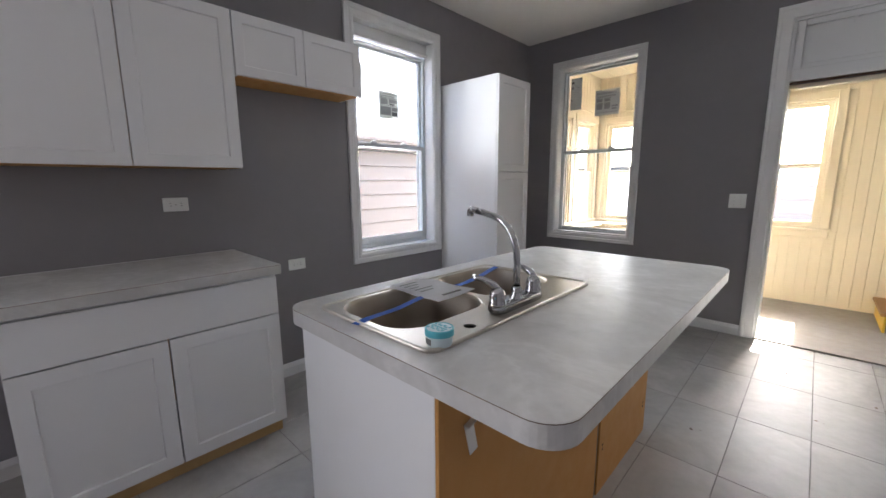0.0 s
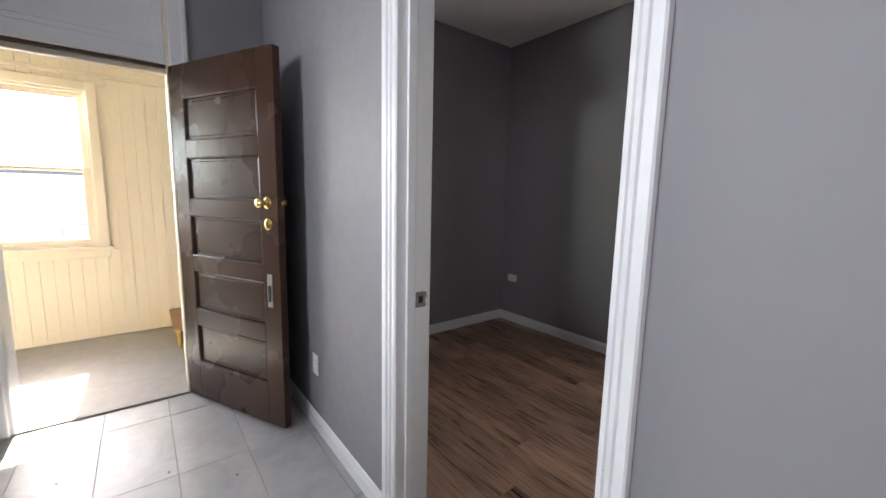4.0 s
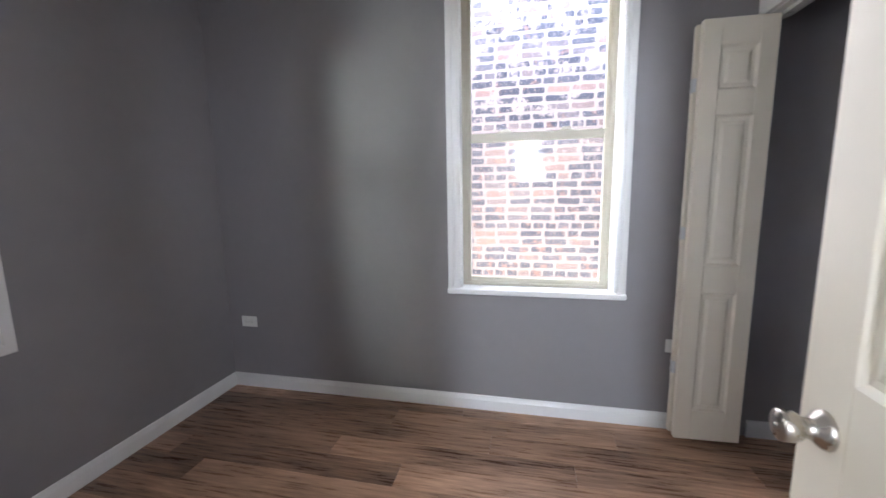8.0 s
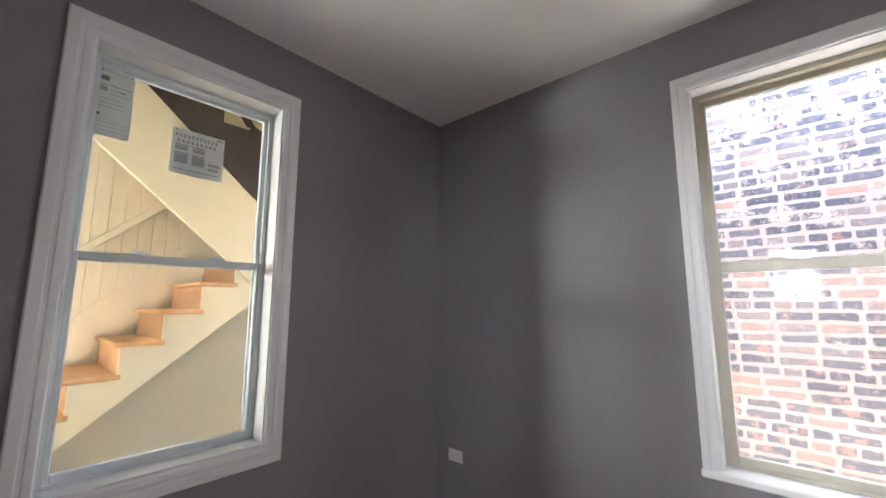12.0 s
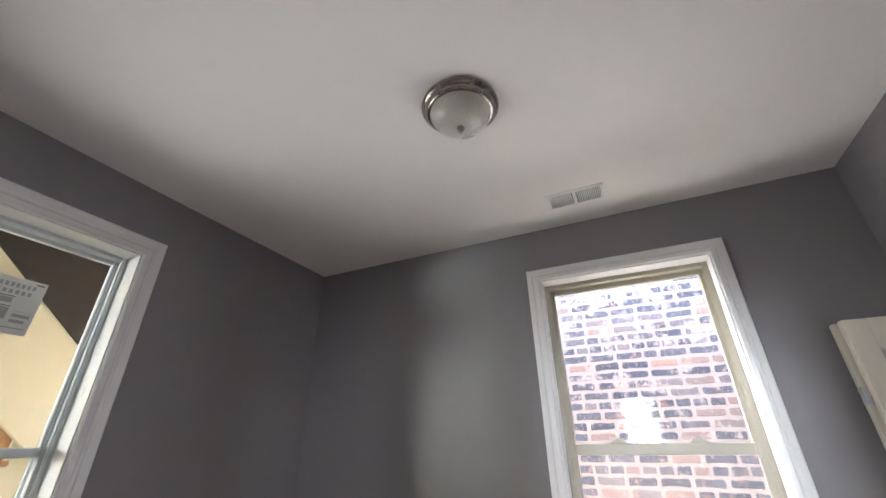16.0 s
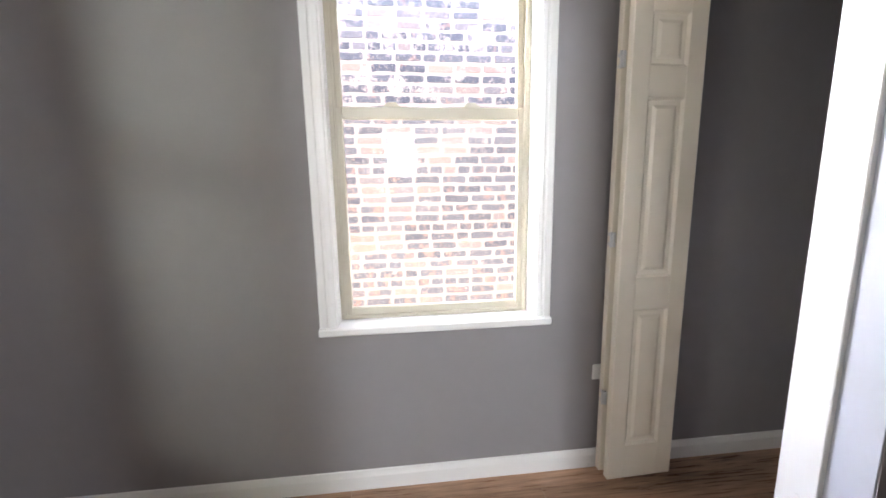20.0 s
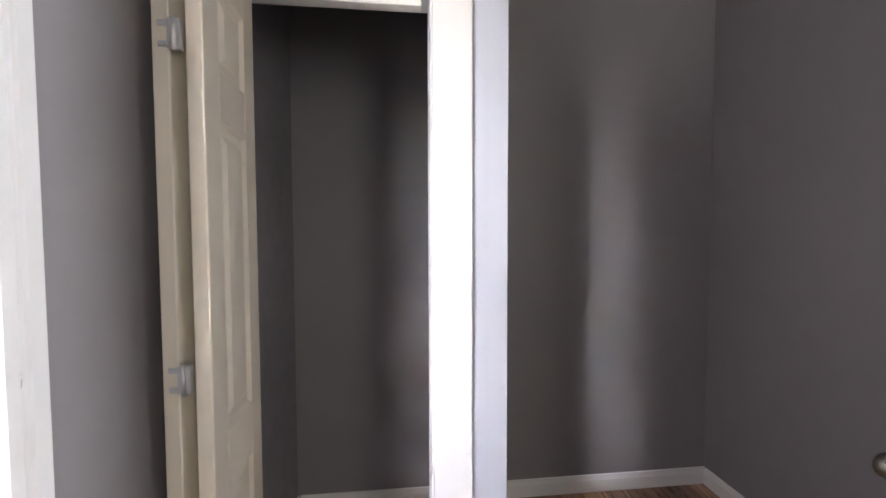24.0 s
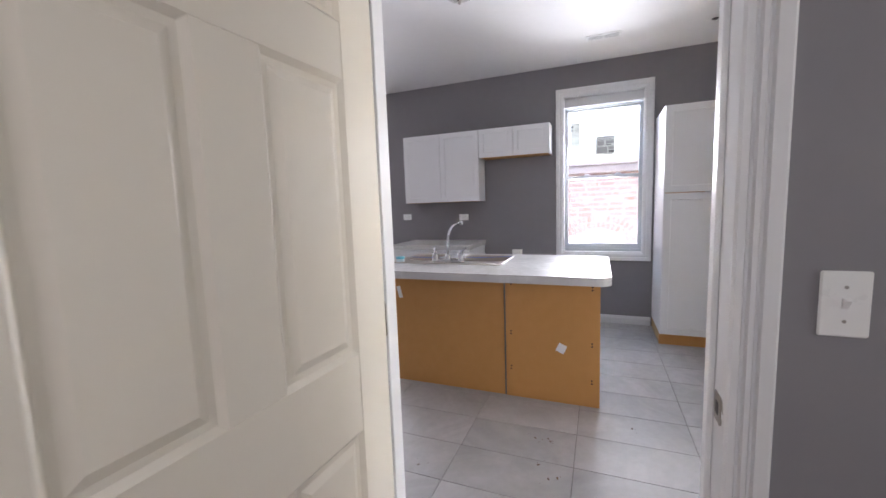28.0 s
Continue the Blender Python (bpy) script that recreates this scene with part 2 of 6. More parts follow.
def stone(name, stops, scale, rough, relief=0.1, per_object=0.1):
    """Mottled tile, laminate or concrete."""
    m, nt, bsdf = nodes_of(name)
    info = nt.nodes.new("ShaderNodeObjectInfo")
    shift = nt.nodes.new("ShaderNodeVectorMath")
    shift.operation = 'SCALE'
    shift.inputs[0].default_value = (31.0, 47.0, 13.0)
    nt.links.new(info.outputs["Random"], shift.inputs["Scale"])
    a = noise_node(nt, scale, 7, 0.6, None, shift.outputs[0])
    a.inputs["Distortion"].default_value = 1.2
    b = noise_node(nt, scale * 9, 5, 0.6, None, shift.outputs[0])
    r = ramp(nt, stops)
    nt.links.new(a.outputs[0], r.inputs[0])
    c = mix(nt, r.outputs[0], tuple(x * 0.88 for x in stops[0][1]), mix(nt, (0, 0, 0), (0.5, 0.5, 0.5), b.outputs[0]))
    tone = ramp(nt, [(0.0, (1 - per_object,) * 3), (1.0, (1 + per_object * 0.5,) * 3)])
    nt.links.new(info.outputs["Random"], tone.inputs[0])
    c = mix(nt, c, tone.outputs[0], 1.0, 'MULTIPLY')
    nt.links.new(c, bsdf.inputs["Base Color"])
    rr = ramp(nt, [(0.3, (rough * 0.8,) * 3), (0.7, (min(1, rough * 1.25),) * 3)])
    nt.links.new(b.outputs[0], rr.inputs[0])
    nt.links.new(rr.outputs[0], bsdf.inputs["Roughness"])
    bump(nt, bsdf, a.outputs[0], relief, 0.002)
    return m


def glass_material(name, tint=(1, 1, 1)):
    m, nt, bsdf = nodes_of(name)
    out = nt.nodes["Material Output"]
    clear = nt.nodes.new("ShaderNodeBsdfTransparent")
    clear.inputs[0].default_value = (*tint, 1)
    gloss = nt.nodes.new("ShaderNodeBsdfGlossy")
    gloss.inputs["Roughness"].default_value = 0.005
    edge = nt.nodes.new("ShaderNodeLayerWeight")
    edge.inputs[0].default_value = 0.5
    power = nt.nodes.new("ShaderNodeMath")
    power.operation = 'POWER'
    power.inputs[1].default_value = 4.0
    nt.links.new(edge.outputs["Facing"], power.inputs[0])
    fres = nt.nodes.new("ShaderNodeMapRange")
    fres.inputs[3].default_value, fres.inputs[4].default_value = 0.008, 0.9
    nt.links.new(power.outputs[0], fres.inputs[0])
    sh = nt.nodes.new("ShaderNodeMixShader")
    nt.links.new(fres.outputs[0], sh.inputs[0])
    nt.links.new(clear.outputs[0], sh.inputs[1])
    nt.links.new(gloss.outputs[0], sh.inputs[2])
    nt.links.new(sh.outputs[0], out.inputs[0])
    nt.nodes.remove(bsdf)
    return m


def brick_material(name, gain=1.0, lift=0.0):
    m, nt, bsdf = nodes_of(name)
    info = nt.nodes.new("ShaderNodeObjectInfo")
    geo = nt.nodes.new("ShaderNodeNewGeometry")
    add = nt.nodes.new("ShaderNodeMath")
    add.operation = 'ADD'
    nt.links.new(info.outputs["Random"], add.inputs[0])
    nt.links.new(geo.outputs["Random Per Island"], add.inputs[1])
    fr = nt.nodes.new("ShaderNodeMath")
    fr.operation = 'FRACT'
    nt.links.new(add.outputs[0], fr.inputs[0])
    r = ramp(nt, [(0.0, (0.026, 0.027, 0.036)), (0.66, (0.060, 0.056, 0.064)), (0.80, (0.105, 0.085, 0.080)), (0.93, (0.145, 0.096, 0.078)), (1.0, (0.20, 0.112, 0.082))])
    for e in r.color_ramp.elements:
        e.color = (*[c * gain + lift * k for c, k in zip(e.color[:3], (0.31, 0.215, 0.18))], 1)
    nt.links.new(fr.outputs[0], r.inputs[0])
    def world_noise(scale, detail, rough):
        t = nt.nodes.new("ShaderNodeTexNoise")
        t.inputs["Scale"].default_value, t.inputs["Detail"].default_value, t.inputs["Roughness"].default_value = scale, detail, rough
        nt.links.new(geo.outputs["Position"], t.inputs["Vector"])
        return t

    def gate(source, lo, hi, most):
        g = ramp(nt, [(lo, (0, 0, 0)), (hi, (most, most, most))])
        nt.links.new(source, g.inputs[0])
        return g.outputs[0]
    n = world_noise(34, 7, 0.7)
    # burnt orange clay showing through the dark skin, chipped pale spots, and lime smears
    high = nt.nodes.new("ShaderNodeSeparateXYZ")
    nt.links.new(geo.outputs["Position"], high.inputs[0])
    # more of the orange clay towards the bottom
    low = nt.nodes.new("ShaderNodeMapRange")
    low.inputs[1].default_value, low.inputs[2].default_value, low.inputs[3].default_value, low.inputs[4].default_value = 0.3, 1.9, 0.055, -0.03
    nt.links.new(high.outputs[2], low.inputs[0])
    fired = nt.nodes.new("ShaderNodeMath")
    fired.operation = 'ADD'
    nt.links.new(world_noise(8.5, 5, 0.62).outputs[0], fired.inputs[0])
    nt.links.new(low.outputs[0], fired.inputs[1])
    clay = mix(nt, r.outputs[0], tuple(v * gain for v in (0.225, 0.112, 0.072)), gate(fired.outputs[0], 0.56, 0.66, 0.65))
    base = mix(nt, clay, tuple(min(0.5, v * gain) for v in (0.235, 0.170, 0.135)), gate(n.outputs[0], 0.55, 0.66, 0.7))
    # smears gain with height, painting the upper wall's brighter light into the colour
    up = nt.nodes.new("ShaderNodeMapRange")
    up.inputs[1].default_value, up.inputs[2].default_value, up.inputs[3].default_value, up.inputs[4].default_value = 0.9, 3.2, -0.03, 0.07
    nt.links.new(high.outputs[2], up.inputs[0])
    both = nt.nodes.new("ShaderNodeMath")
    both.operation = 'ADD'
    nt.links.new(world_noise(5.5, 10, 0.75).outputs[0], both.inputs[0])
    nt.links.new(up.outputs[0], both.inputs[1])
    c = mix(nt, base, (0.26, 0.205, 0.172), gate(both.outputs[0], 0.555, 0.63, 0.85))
    nt.links.new(c, bsdf.inputs["Base Color"])
    bsdf.inputs["Roughness"].default_value = 0.9
    bump(nt, bsdf, n.outputs[0], 0.5, 0.006)
    return m


def varnish(name, color, grain_axis):
    """Old dark varnish over wood: faint grain, pale scratches, uneven gloss."""
    m, nt, bsdf = nodes_of(name)
    st = [10.0] * 3
    st[grain_axis] = 0.5
    grain = noise_node(nt, 7, 5, 0.6, st)
    worn = noise_node(nt, 2.2, 3, 0.5)
    c = mix(nt, tuple(v * 0.82 for v in color), tuple(v * 1.15 for v in color), grain.outputs[0])
    c = mix(nt, c, tuple(v * 1.2 for v in color), mix(nt, (0, 0, 0), (0.4, 0.4, 0.4), worn.outputs[0]))
    st2 = [6.0, 6.0, 22.0] if grain_axis == 0 else [30.0, 30.0, 1.6]
    if grain_axis == 0:
        st2[0] = 1.0
    scratch = noise_node(nt, 5, 3, 0.5, st2)
    r = ramp(nt, [(0.735, (0, 0, 0)), (0.77, (1, 1, 1))])
    nt.links.new(scratch.outputs[0], r.inputs[0])
    c = mix(nt, c, (0.22, 0.16, 0.12), mix(nt, (0, 0, 0), (0.6, 0.6, 0.6), r.outputs[0]))
    nt.links.new(c, bsdf.inputs["Base Color"])
    bsdf.inputs["Specular IOR Level"].default_value = 0.36
    rr = ramp(nt, [(0.3, (0.22,) * 3), (0.7, (0.32,) * 3)])
    nt.links.new(worn.outputs[0], rr.inputs[0])
    nt.links.new(rr.outputs[0], bsdf.inputs["Roughness"])
    craze = noise_node(nt, 26, 5, 0.65, [1.0, 1.0, 3.2] if grain_axis == 0 else [1.0, 1.0, 0.4])
    craze.inputs["Distortion"].default_value = 0.8
    bump(nt, bsdf, mix(nt, grain.outputs[0], craze.outputs[0], 0.5), 0.35 if grain_axis == 0 else 0.12, 0.002)
    return m


GREY = paint("grey wall paint", (0.250, 0.238, 0.251), 0.58, 0.04, 0.06, 160, specular=0.3)
CEIL = paint("flat white ceiling paint", (0.80, 0.79, 0.78), 0.9, 0.03, 0.15, 150)
WHITE = paint("white semi-gloss trim paint", (0.74, 0.74, 0.74), 0.32, 0.02, 0.015, 90, (0.68, 0.66, 0.64))
CAB = paint("white cabinet finish", (0.80, 0.80, 0.805), 0.36, 0.02, 0.02, 200)
VINYL = paint("white vinyl", (0.62, 0.66, 0.68), 0.35, 0.02, 0.02, 90)
ALMOND = paint("almond window frame", (0.46, 0.43, 0.345), 0.45, 0.06, 0.06, 90, (0.3, 0.25, 0.2))
DOORPAINT = paint("ivory moulded door paint", (0.68, 0.63, 0.54), 0.42, 0.02, 0.02, 110, (0.6, 0.52, 0.42))
# door paint lightened for the bifold: light missing there is put into the colour
BIFOLDPAINT = paint("lightened bifold door paint", (0.80, 0.745, 0.64), 0.42, 0.02, 0.02, 110, (0.7, 0.6, 0.48))
CREAM = paint("cream porch paint", (0.81, 0.725, 0.57), 0.45, 0.06, 0.12, 100, (0.6, 0.48, 0.26))
# copy of CREAM, dimmed in colour to hold the stair side's brightness down
CREAMDIM = paint("dimmed cream porch paint", (0.66, 0.60, 0.44), 0.5, 0.05, 0.1, 80)
PORCHFLOOR = paint("worn grey floor paint", (0.34, 0.32, 0.29), 0.6, 0.15, 0.2, 60, (0.22, 0.19, 0.16))
PLATE = paint("white plastic", (0.80, 0.80, 0.78), 0.3, 0.02, 0.02, 60)
DARKHOLE = paint("dark slot", (0.02, 0.02, 0.02), 0.6, 0.1, 0.0)
FIBRE = paint("raw fibreboard", (0.55, 0.275, 0.080), 0.62, 0.08, 0.12, 240)
FIBRE2 = paint("raw particle board edge", (0.55, 0.36, 0.16), 0.7, 0.15, 0.2, 200)
TREADS = wood("worn orange stair wood", (0.42, 0.20, 0.07), (0.68, 0.40, 0.18), 1, 0.5)
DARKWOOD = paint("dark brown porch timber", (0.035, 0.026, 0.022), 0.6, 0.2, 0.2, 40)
BROWN = varnish("dark varnished door wood", (0.056, 0.026, 0.015), 2)
BROWNPANEL = varnish("dark varnished panel wood", (0.052, 0.025, 0.0145), 0)
PLANK = wood("brown vinyl plank", (0.085, 0.044, 0.027), (0.54, 0.335, 0.220), 1, 0.30, 0.8)
TILE = stone("grey concrete-look tile", [(0.3, (0.34, 0.335, 0.33)), (0.5, (0.43, 0.425, 0.42)), (0.7, (0.50, 0.495, 0.49))], 2.2, 0.45, 0.06, 0.06)
GROUT = paint("grey grout", (0.20, 0.19, 0.18), 0.9, 0.15, 0.3, 200)
LAMINATE = stone("marbled grey laminate", [(0.30, (0.44, 0.43, 0.415)), (0.42, (0.56, 0.55, 0.535)), (0.52, (0.60, 0.59, 0.575)), (0.58, (0.69, 0.68, 0.665)), (0.64, (0.59, 0.58, 0.565)), (0.75, (0.68, 0.67, 0.66))], 2.6, 0.40, 0.015, 0.0)
STEEL = metal("brushed stainless steel", (0.60, 0.56, 0.50), 0.36, (1, 14, 14))
# darker, browner copy of STEEL: the bowls' dim reflections put into the colour
BOWLSTEEL = metal("reflection-darkened bowl steel", (0.42, 0.37, 0.31), 0.42, (1, 14, 14))
CHROME = metal("chrome", (0.50, 0.50, 0.51), 0.08)
NICKEL = metal("satin nickel", (0.52, 0.485, 0.44), 0.28, (0.2, 0.2, 0.2))
LAMPNICKEL = metal("dark brushed nickel", (0.36, 0.325, 0.29), 0.26, (0.2, 0.2, 0.2))
BRASS = metal("polished brass", (0.80, 0.56, 0.20), 0.18)
STEELDARK = metal("worn strike steel", (0.42, 0.40, 0.37), 0.38, (0.2, 0.2, 0.2))
PLATESTEEL = metal("zinc plated steel", (0.72, 0.74, 0.76), 0.42, (0.2, 0.2, 0.2))
GLASS = glass_material("window glass")
# fine insect mesh: mostly see-through, its wires catching the daylight
SCREEN, nt, wires = nodes_of("fine insect mesh")
wires.inputs["Base Color"].default_value, wires.inputs["Roughness"].default_value = (0.30, 0.28, 0.26, 1), 0.6
lit = nt.nodes.new("ShaderNodeBsdfTranslucent")
lit.inputs[0].default_value = (0.72, 0.63, 0.57, 1)
gaps = nt.nodes.new("ShaderNodeBsdfTransparent")
strands = nt.nodes.new("ShaderNodeMixShader")
strands.inputs[0].default_value = 0.7
nt.links.new(wires.outputs[0], strands.inputs[1])
nt.links.new(lit.outputs[0], strands.inputs[2])
weave = nt.nodes.new("ShaderNodeMixShader")
weave.inputs[0].default_value = 0.035
nt.links.new(gaps.outputs[0], weave.inputs[1])
nt.links.new(strands.outputs[0], weave.inputs[2])
nt.links.new(weave.outputs[0], nt.nodes["Material Output"].inputs[0])
FROST = paint("frosted alabaster glass", (0.50, 0.49, 0.45), 0.28, 0.04, 0.0)
TAPE = paint("blue masking tape", (0.012, 0.085, 0.40), 0.75, 0.06, 0.1)
PAPER = paint("white paper", (0.90, 0.90, 0.92), 0.7, 0.03, 0.03)
PRINT = paint("grey printing", (0.20, 0.21, 0.21), 0.7, 0.15, 0.0)
PRINTLIGHT = paint("pale printing", (0.42, 0.42, 0.42), 0.7, 0.2, 0.0, 60)
STICKER = paint("printed sticker paper", (0.72, 0.74, 0.71), 0.5, 0.05, 0.0)
for nt in (STICKER.node_tree,):
    glow = nt.nodes.new("ShaderNodeBsdfTranslucent")
    glow.inputs[0].default_value = (0.70, 0.72, 0.69, 1)
    both = nt.nodes.new("ShaderNodeMixShader")
    both.inputs[0].default_value = 0.13
    nt.links.new(nt.nodes["Principled BSDF"].outputs[0], both.inputs[1])
    nt.links.new(glow.outputs[0], both.inputs[2])
    nt.links.new(both.outputs[0], nt.nodes["Material Output"].inputs[0])
TUB = paint("pale blue plastic tub", (0.66, 0.78, 0.82), 0.35, 0.03, 0.02)
LID = paint("turquoise plastic lid", (0.10, 0.50, 0.60), 0.35, 0.05, 0.1)
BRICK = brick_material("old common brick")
# orange-pink copies of brick and mortar, paled in colour to imitate washed-out glare
BRICKPALE = brick_material("glare-paled brick", 0.9, 0.65)
MORTARPALE = paint("glare-paled mortar", (0.32, 0.26, 0.235), 0.95, 0.12, 0.4, 90)
MORTAR = paint("pale mortar", (0.240, 0.192, 0.163), 0.95, 0.18, 0.4, 90)
SIDING = paint("white lap siding", (0.80, 0.80, 0.79), 0.5, 0.04, 0.05, 60)
OLDSIDING = paint("weathered pink-grey board", (0.225, 0.196, 0.186), 0.8, 0.12, 0.2, 60)
GROUND = paint("dusty concrete yard", (0.25, 0.24, 0.222), 0.95, 0.2, 0.4, 20)
BLUEGREY = paint("blue-grey board paint", (0.50, 0.525, 0.60), 0.4, 0.04, 0.06, 120)
# greyer stair cream with the shade under the stairs put into the colour
SHADEDCREAM = paint("shaded cream panel paint", (0.44, 0.41, 0.31), 0.6, 0.06, 0.1, 80)
THRESH = wood("dark brown threshold wood", (0.09, 0.05, 0.03), (0.2, 0.12, 0.07), 1, 0.5)
YELLOW = paint("yellow painted metal", (0.75, 0.50, 0.06), 0.4, 0.1, 0.05)
ROOFING = paint("dark roofing felt", (0.06, 0.06, 0.06), 0.95, 0.2, 0.4, 40)

# ---- plan ----
CEILING_Z = 2.795
WEST_X, EAST_X = -2.335, 3.578
NORTH_Y, NORTH_OUT = 3.905, 4.10
PART_W, PART_E = 1.235, 1.392      # the partition between kitchen and bedroom
SOUTH_Y = 0.055                    # back of closet and alcove
KITCHEN_SOUTH = -2.3
DOOR_Y0, DOOR_Y1, DOOR_TOP = 1.400, 2.187, 2.055
JAMB_E = 1.356                     # bedroom face of the partition round the doorway

WIN_KN = (-1.945, -1.165, 0.765, 2.47)     # kitchen north window: opening along x and z
WIN_BN = (1.625, 2.365, 0.80, 2.455)
WIN_W = (1.59, 2.385, 0.775, 2.47)         # along y
WIN_E = (1.460, 2.295, 0.745, 2.470)
ENTRY = (-0.095, 0.715, 0.0, 2.47)

wall_sheet("wall_north", "y", NORTH_Y, NORTH_OUT, -2.55, 3.80, -0.4, 3.0, [WIN_KN, ENTRY[:2] + (-0.02, 2.47), WIN_BN], GREY)
# the southern opening in this wall is an unseen addition that admits light
wall_sheet("wall_west", "x", -2.55, WEST_X, KITCHEN_SOUTH - 0.2, NORTH_Y, -0.4, 3.0, [WIN_W, (-1.85, -1.05, 0.775, 2.47)], GREY)
wall_sheet("wall_partition", "x", PART_W, JAMB_E, DOOR_Y0 - 0.08, NORTH_Y, 0.0, CEILING_Z, [(DOOR_Y0 - 0.02, DOOR_Y1 + 0.02, -0.01, DOOR_TOP + 0.02)], GREY)
wall_sheet("wall_partition_south", "x", PART_W, PART_E, KITCHEN_SOUTH, DOOR_Y0 - 0.08, 0.0, CEILING_Z, [], GREY)
wall_sheet("wall_east", "x", EAST_X, 3.80, -0.145, NORTH_Y, -0.4, 3.0, [WIN_E], GREY)
wall_sheet("wall_south", "y", SOUTH_Y - 0.2, SOUTH_Y, PART_E, EAST_X, -0.4, 3.0, [], GREY)
wall_sheet("wall_kitchen_south", "y", KITCHEN_SOUTH - 0.2, KITCHEN_SOUTH, WEST_X, PART_W + 0.3, -0.4, 3.0, [], GREY)
# closet: front wall above its opening, and the end wall beside it
CLOSET_Y0, CLOSET_Y1 = 0.765, 0.865
wall_sheet("wall_closet_front", "y", CLOSET_Y0, CLOSET_Y1, 2.74, EAST_X, 0.0, CEILING_Z, [(2.968, EAST_X + 0.1, -0.1, 2.085)], GREY)
wall_sheet("wall_closet_end", "x", 2.74, 2.85, SOUTH_Y, CLOSET_Y0, 0.0, CEILING_Z, [], GREY)

tagged(part("ceiling", box(-2.55, 3.80, KITCHEN_SOUTH - 0.2, NORTH_Y, CEILING_Z, CEILING_Z + 0.15), CEIL), kind="structure")
tagged(part("roof", box(-2.75, 4.0, KITCHEN_SOUTH - 0.4, NORTH_OUT + 0.1, 3.0, 3.2), ROOFING), kind="structure")
floor_kitchen = tagged(part("floor_kitchen", box(WEST_X, JAMB_E, KITCHEN_SOUTH, NORTH_OUT - 0.05, -0.2, -0.006), GROUT), "grey grout bed under large floor tiles", kind="structure")
floor_bedroom = tagged(part("floor_bedroom", box(JAMB_E, EAST_X, SOUTH_Y, NORTH_Y, -0.2, -0.006), DARKWOOD), "dark underlay below brown vinyl planks", kind="structure")
tagged(part("ground", box(-400, 400, -400, 400, -1.0, -0.75), GROUND), "pale dusty concrete yard around the house", kind="structure")

# ---- trim ----
CASING = [(0, 0), (0.0, 0.010), (0.008, 0.016), (0.030, 0.019), (0.036, 0.016), (0.046, 0.016), (0.052, 0.020), (0.084, 0.020), (0.09, 0.016), (0.09, 0)]


def casing(name, parent, m, length, width=0.09, profile=None, mitre0=0.0, mitre1=0.0, material=WHITE):
    """A moulded board: its local x runs across it from the opening outward, y off the wall, z along it; ends mitred."""
    pts = [(a * width / 0.09, b) for a, b in (profile or CASING)]
    bm = prism([(a, b) for a, b in pts], 0, length, "z")
    for v in bm.verts:
        if v.co.z < length / 2:
            v.co.z -= mitre0 * v.co.x
        else:
            v.co.z += mitre1 * v.co.x
    bmesh.ops.transform(bm, matrix=m, verts=bm.verts[:])
    return part(name, bm, material, parent)


def frame_matrix(origin, across, off):
    """Columns: across the opening, off the wall into the room, up."""
    a, o = Vector(across), Vector(off)
    u = Vector((0, 0, 1))
    return Matrix(((a.x, o.x, u.x, origin[0]), (a.y, o.y, u.y, origin[1]), (a.z, o.z, u.z, origin[2]), (0, 0, 0, 1)))


def surround(parent, m, w, z0, z1, width=0.09, bottom=True, floor=False, material=WHITE, names="casing", profile=None, second=None):
    """Casing round an opening of width w from z0 to z1 in the frame m (x across, y into the room, z up)."""
    lo = 0.0 if floor else z0
    flip = Matrix(((-1, 0, 0, 0), (0, 1, 0, 0), (0, 0, 1, 0), (0, 0, 0, 1)))
    mb = 1.0 if bottom else 0.0
    casing(names, parent, m @ Matrix.Translation((0, 0, lo)) @ flip, z1 - lo, width, profile, mb, 1.0, material)
    casing(names, parent, m @ Matrix.Translation((w, 0, lo)), z1 - lo, second or width, profile, mb, 1.0, material)
    top = Matrix(((0, 0, 1, 0), (0, 1, 0, 0), (1, 0, 0, z1), (0, 0, 0, 1)))
    casing(names, parent, m @ top, w, width, profile, 1.0, (second or width) / width, material)
    if bottom:
        low = Matrix(((0, 0, 1, 0), (0, 1, 0, 0), (-1, 0, 0, z0), (0, 0, 0, 1)))
        casing(names, parent, m @ low, w, width, profile, 1.0, 1.0, material)


def sash(parent, x0, x1, z0, z1, y0, y1, stile, top, bottom, mat, name="sash"):
    s = part(name, box(x0, x0 + stile, y0, y1, z0, z1, 0.003), mat, parent)
    part("stile", box(x1 - stile, x1, y0, y1, z0, z1, 0.003), mat, s)
    part("top_rail", box(x0 + stile, x1 - stile, y0, y1, z1 - top, z1, 0.003), mat, s)
    part("bottom_rail", box(x0 + stile, x1 - stile, y0, y1, z0, z0 + bottom, 0.003), mat, s)
    g = part("pane", box(x0 + stile, x1 - stile, (y0 + y1) / 2 - 0.002, (y0 + y1) / 2 + 0.002, z0 + bottom, z1 - top), GLASS, s)
    g.visible_shadow = False
    return s


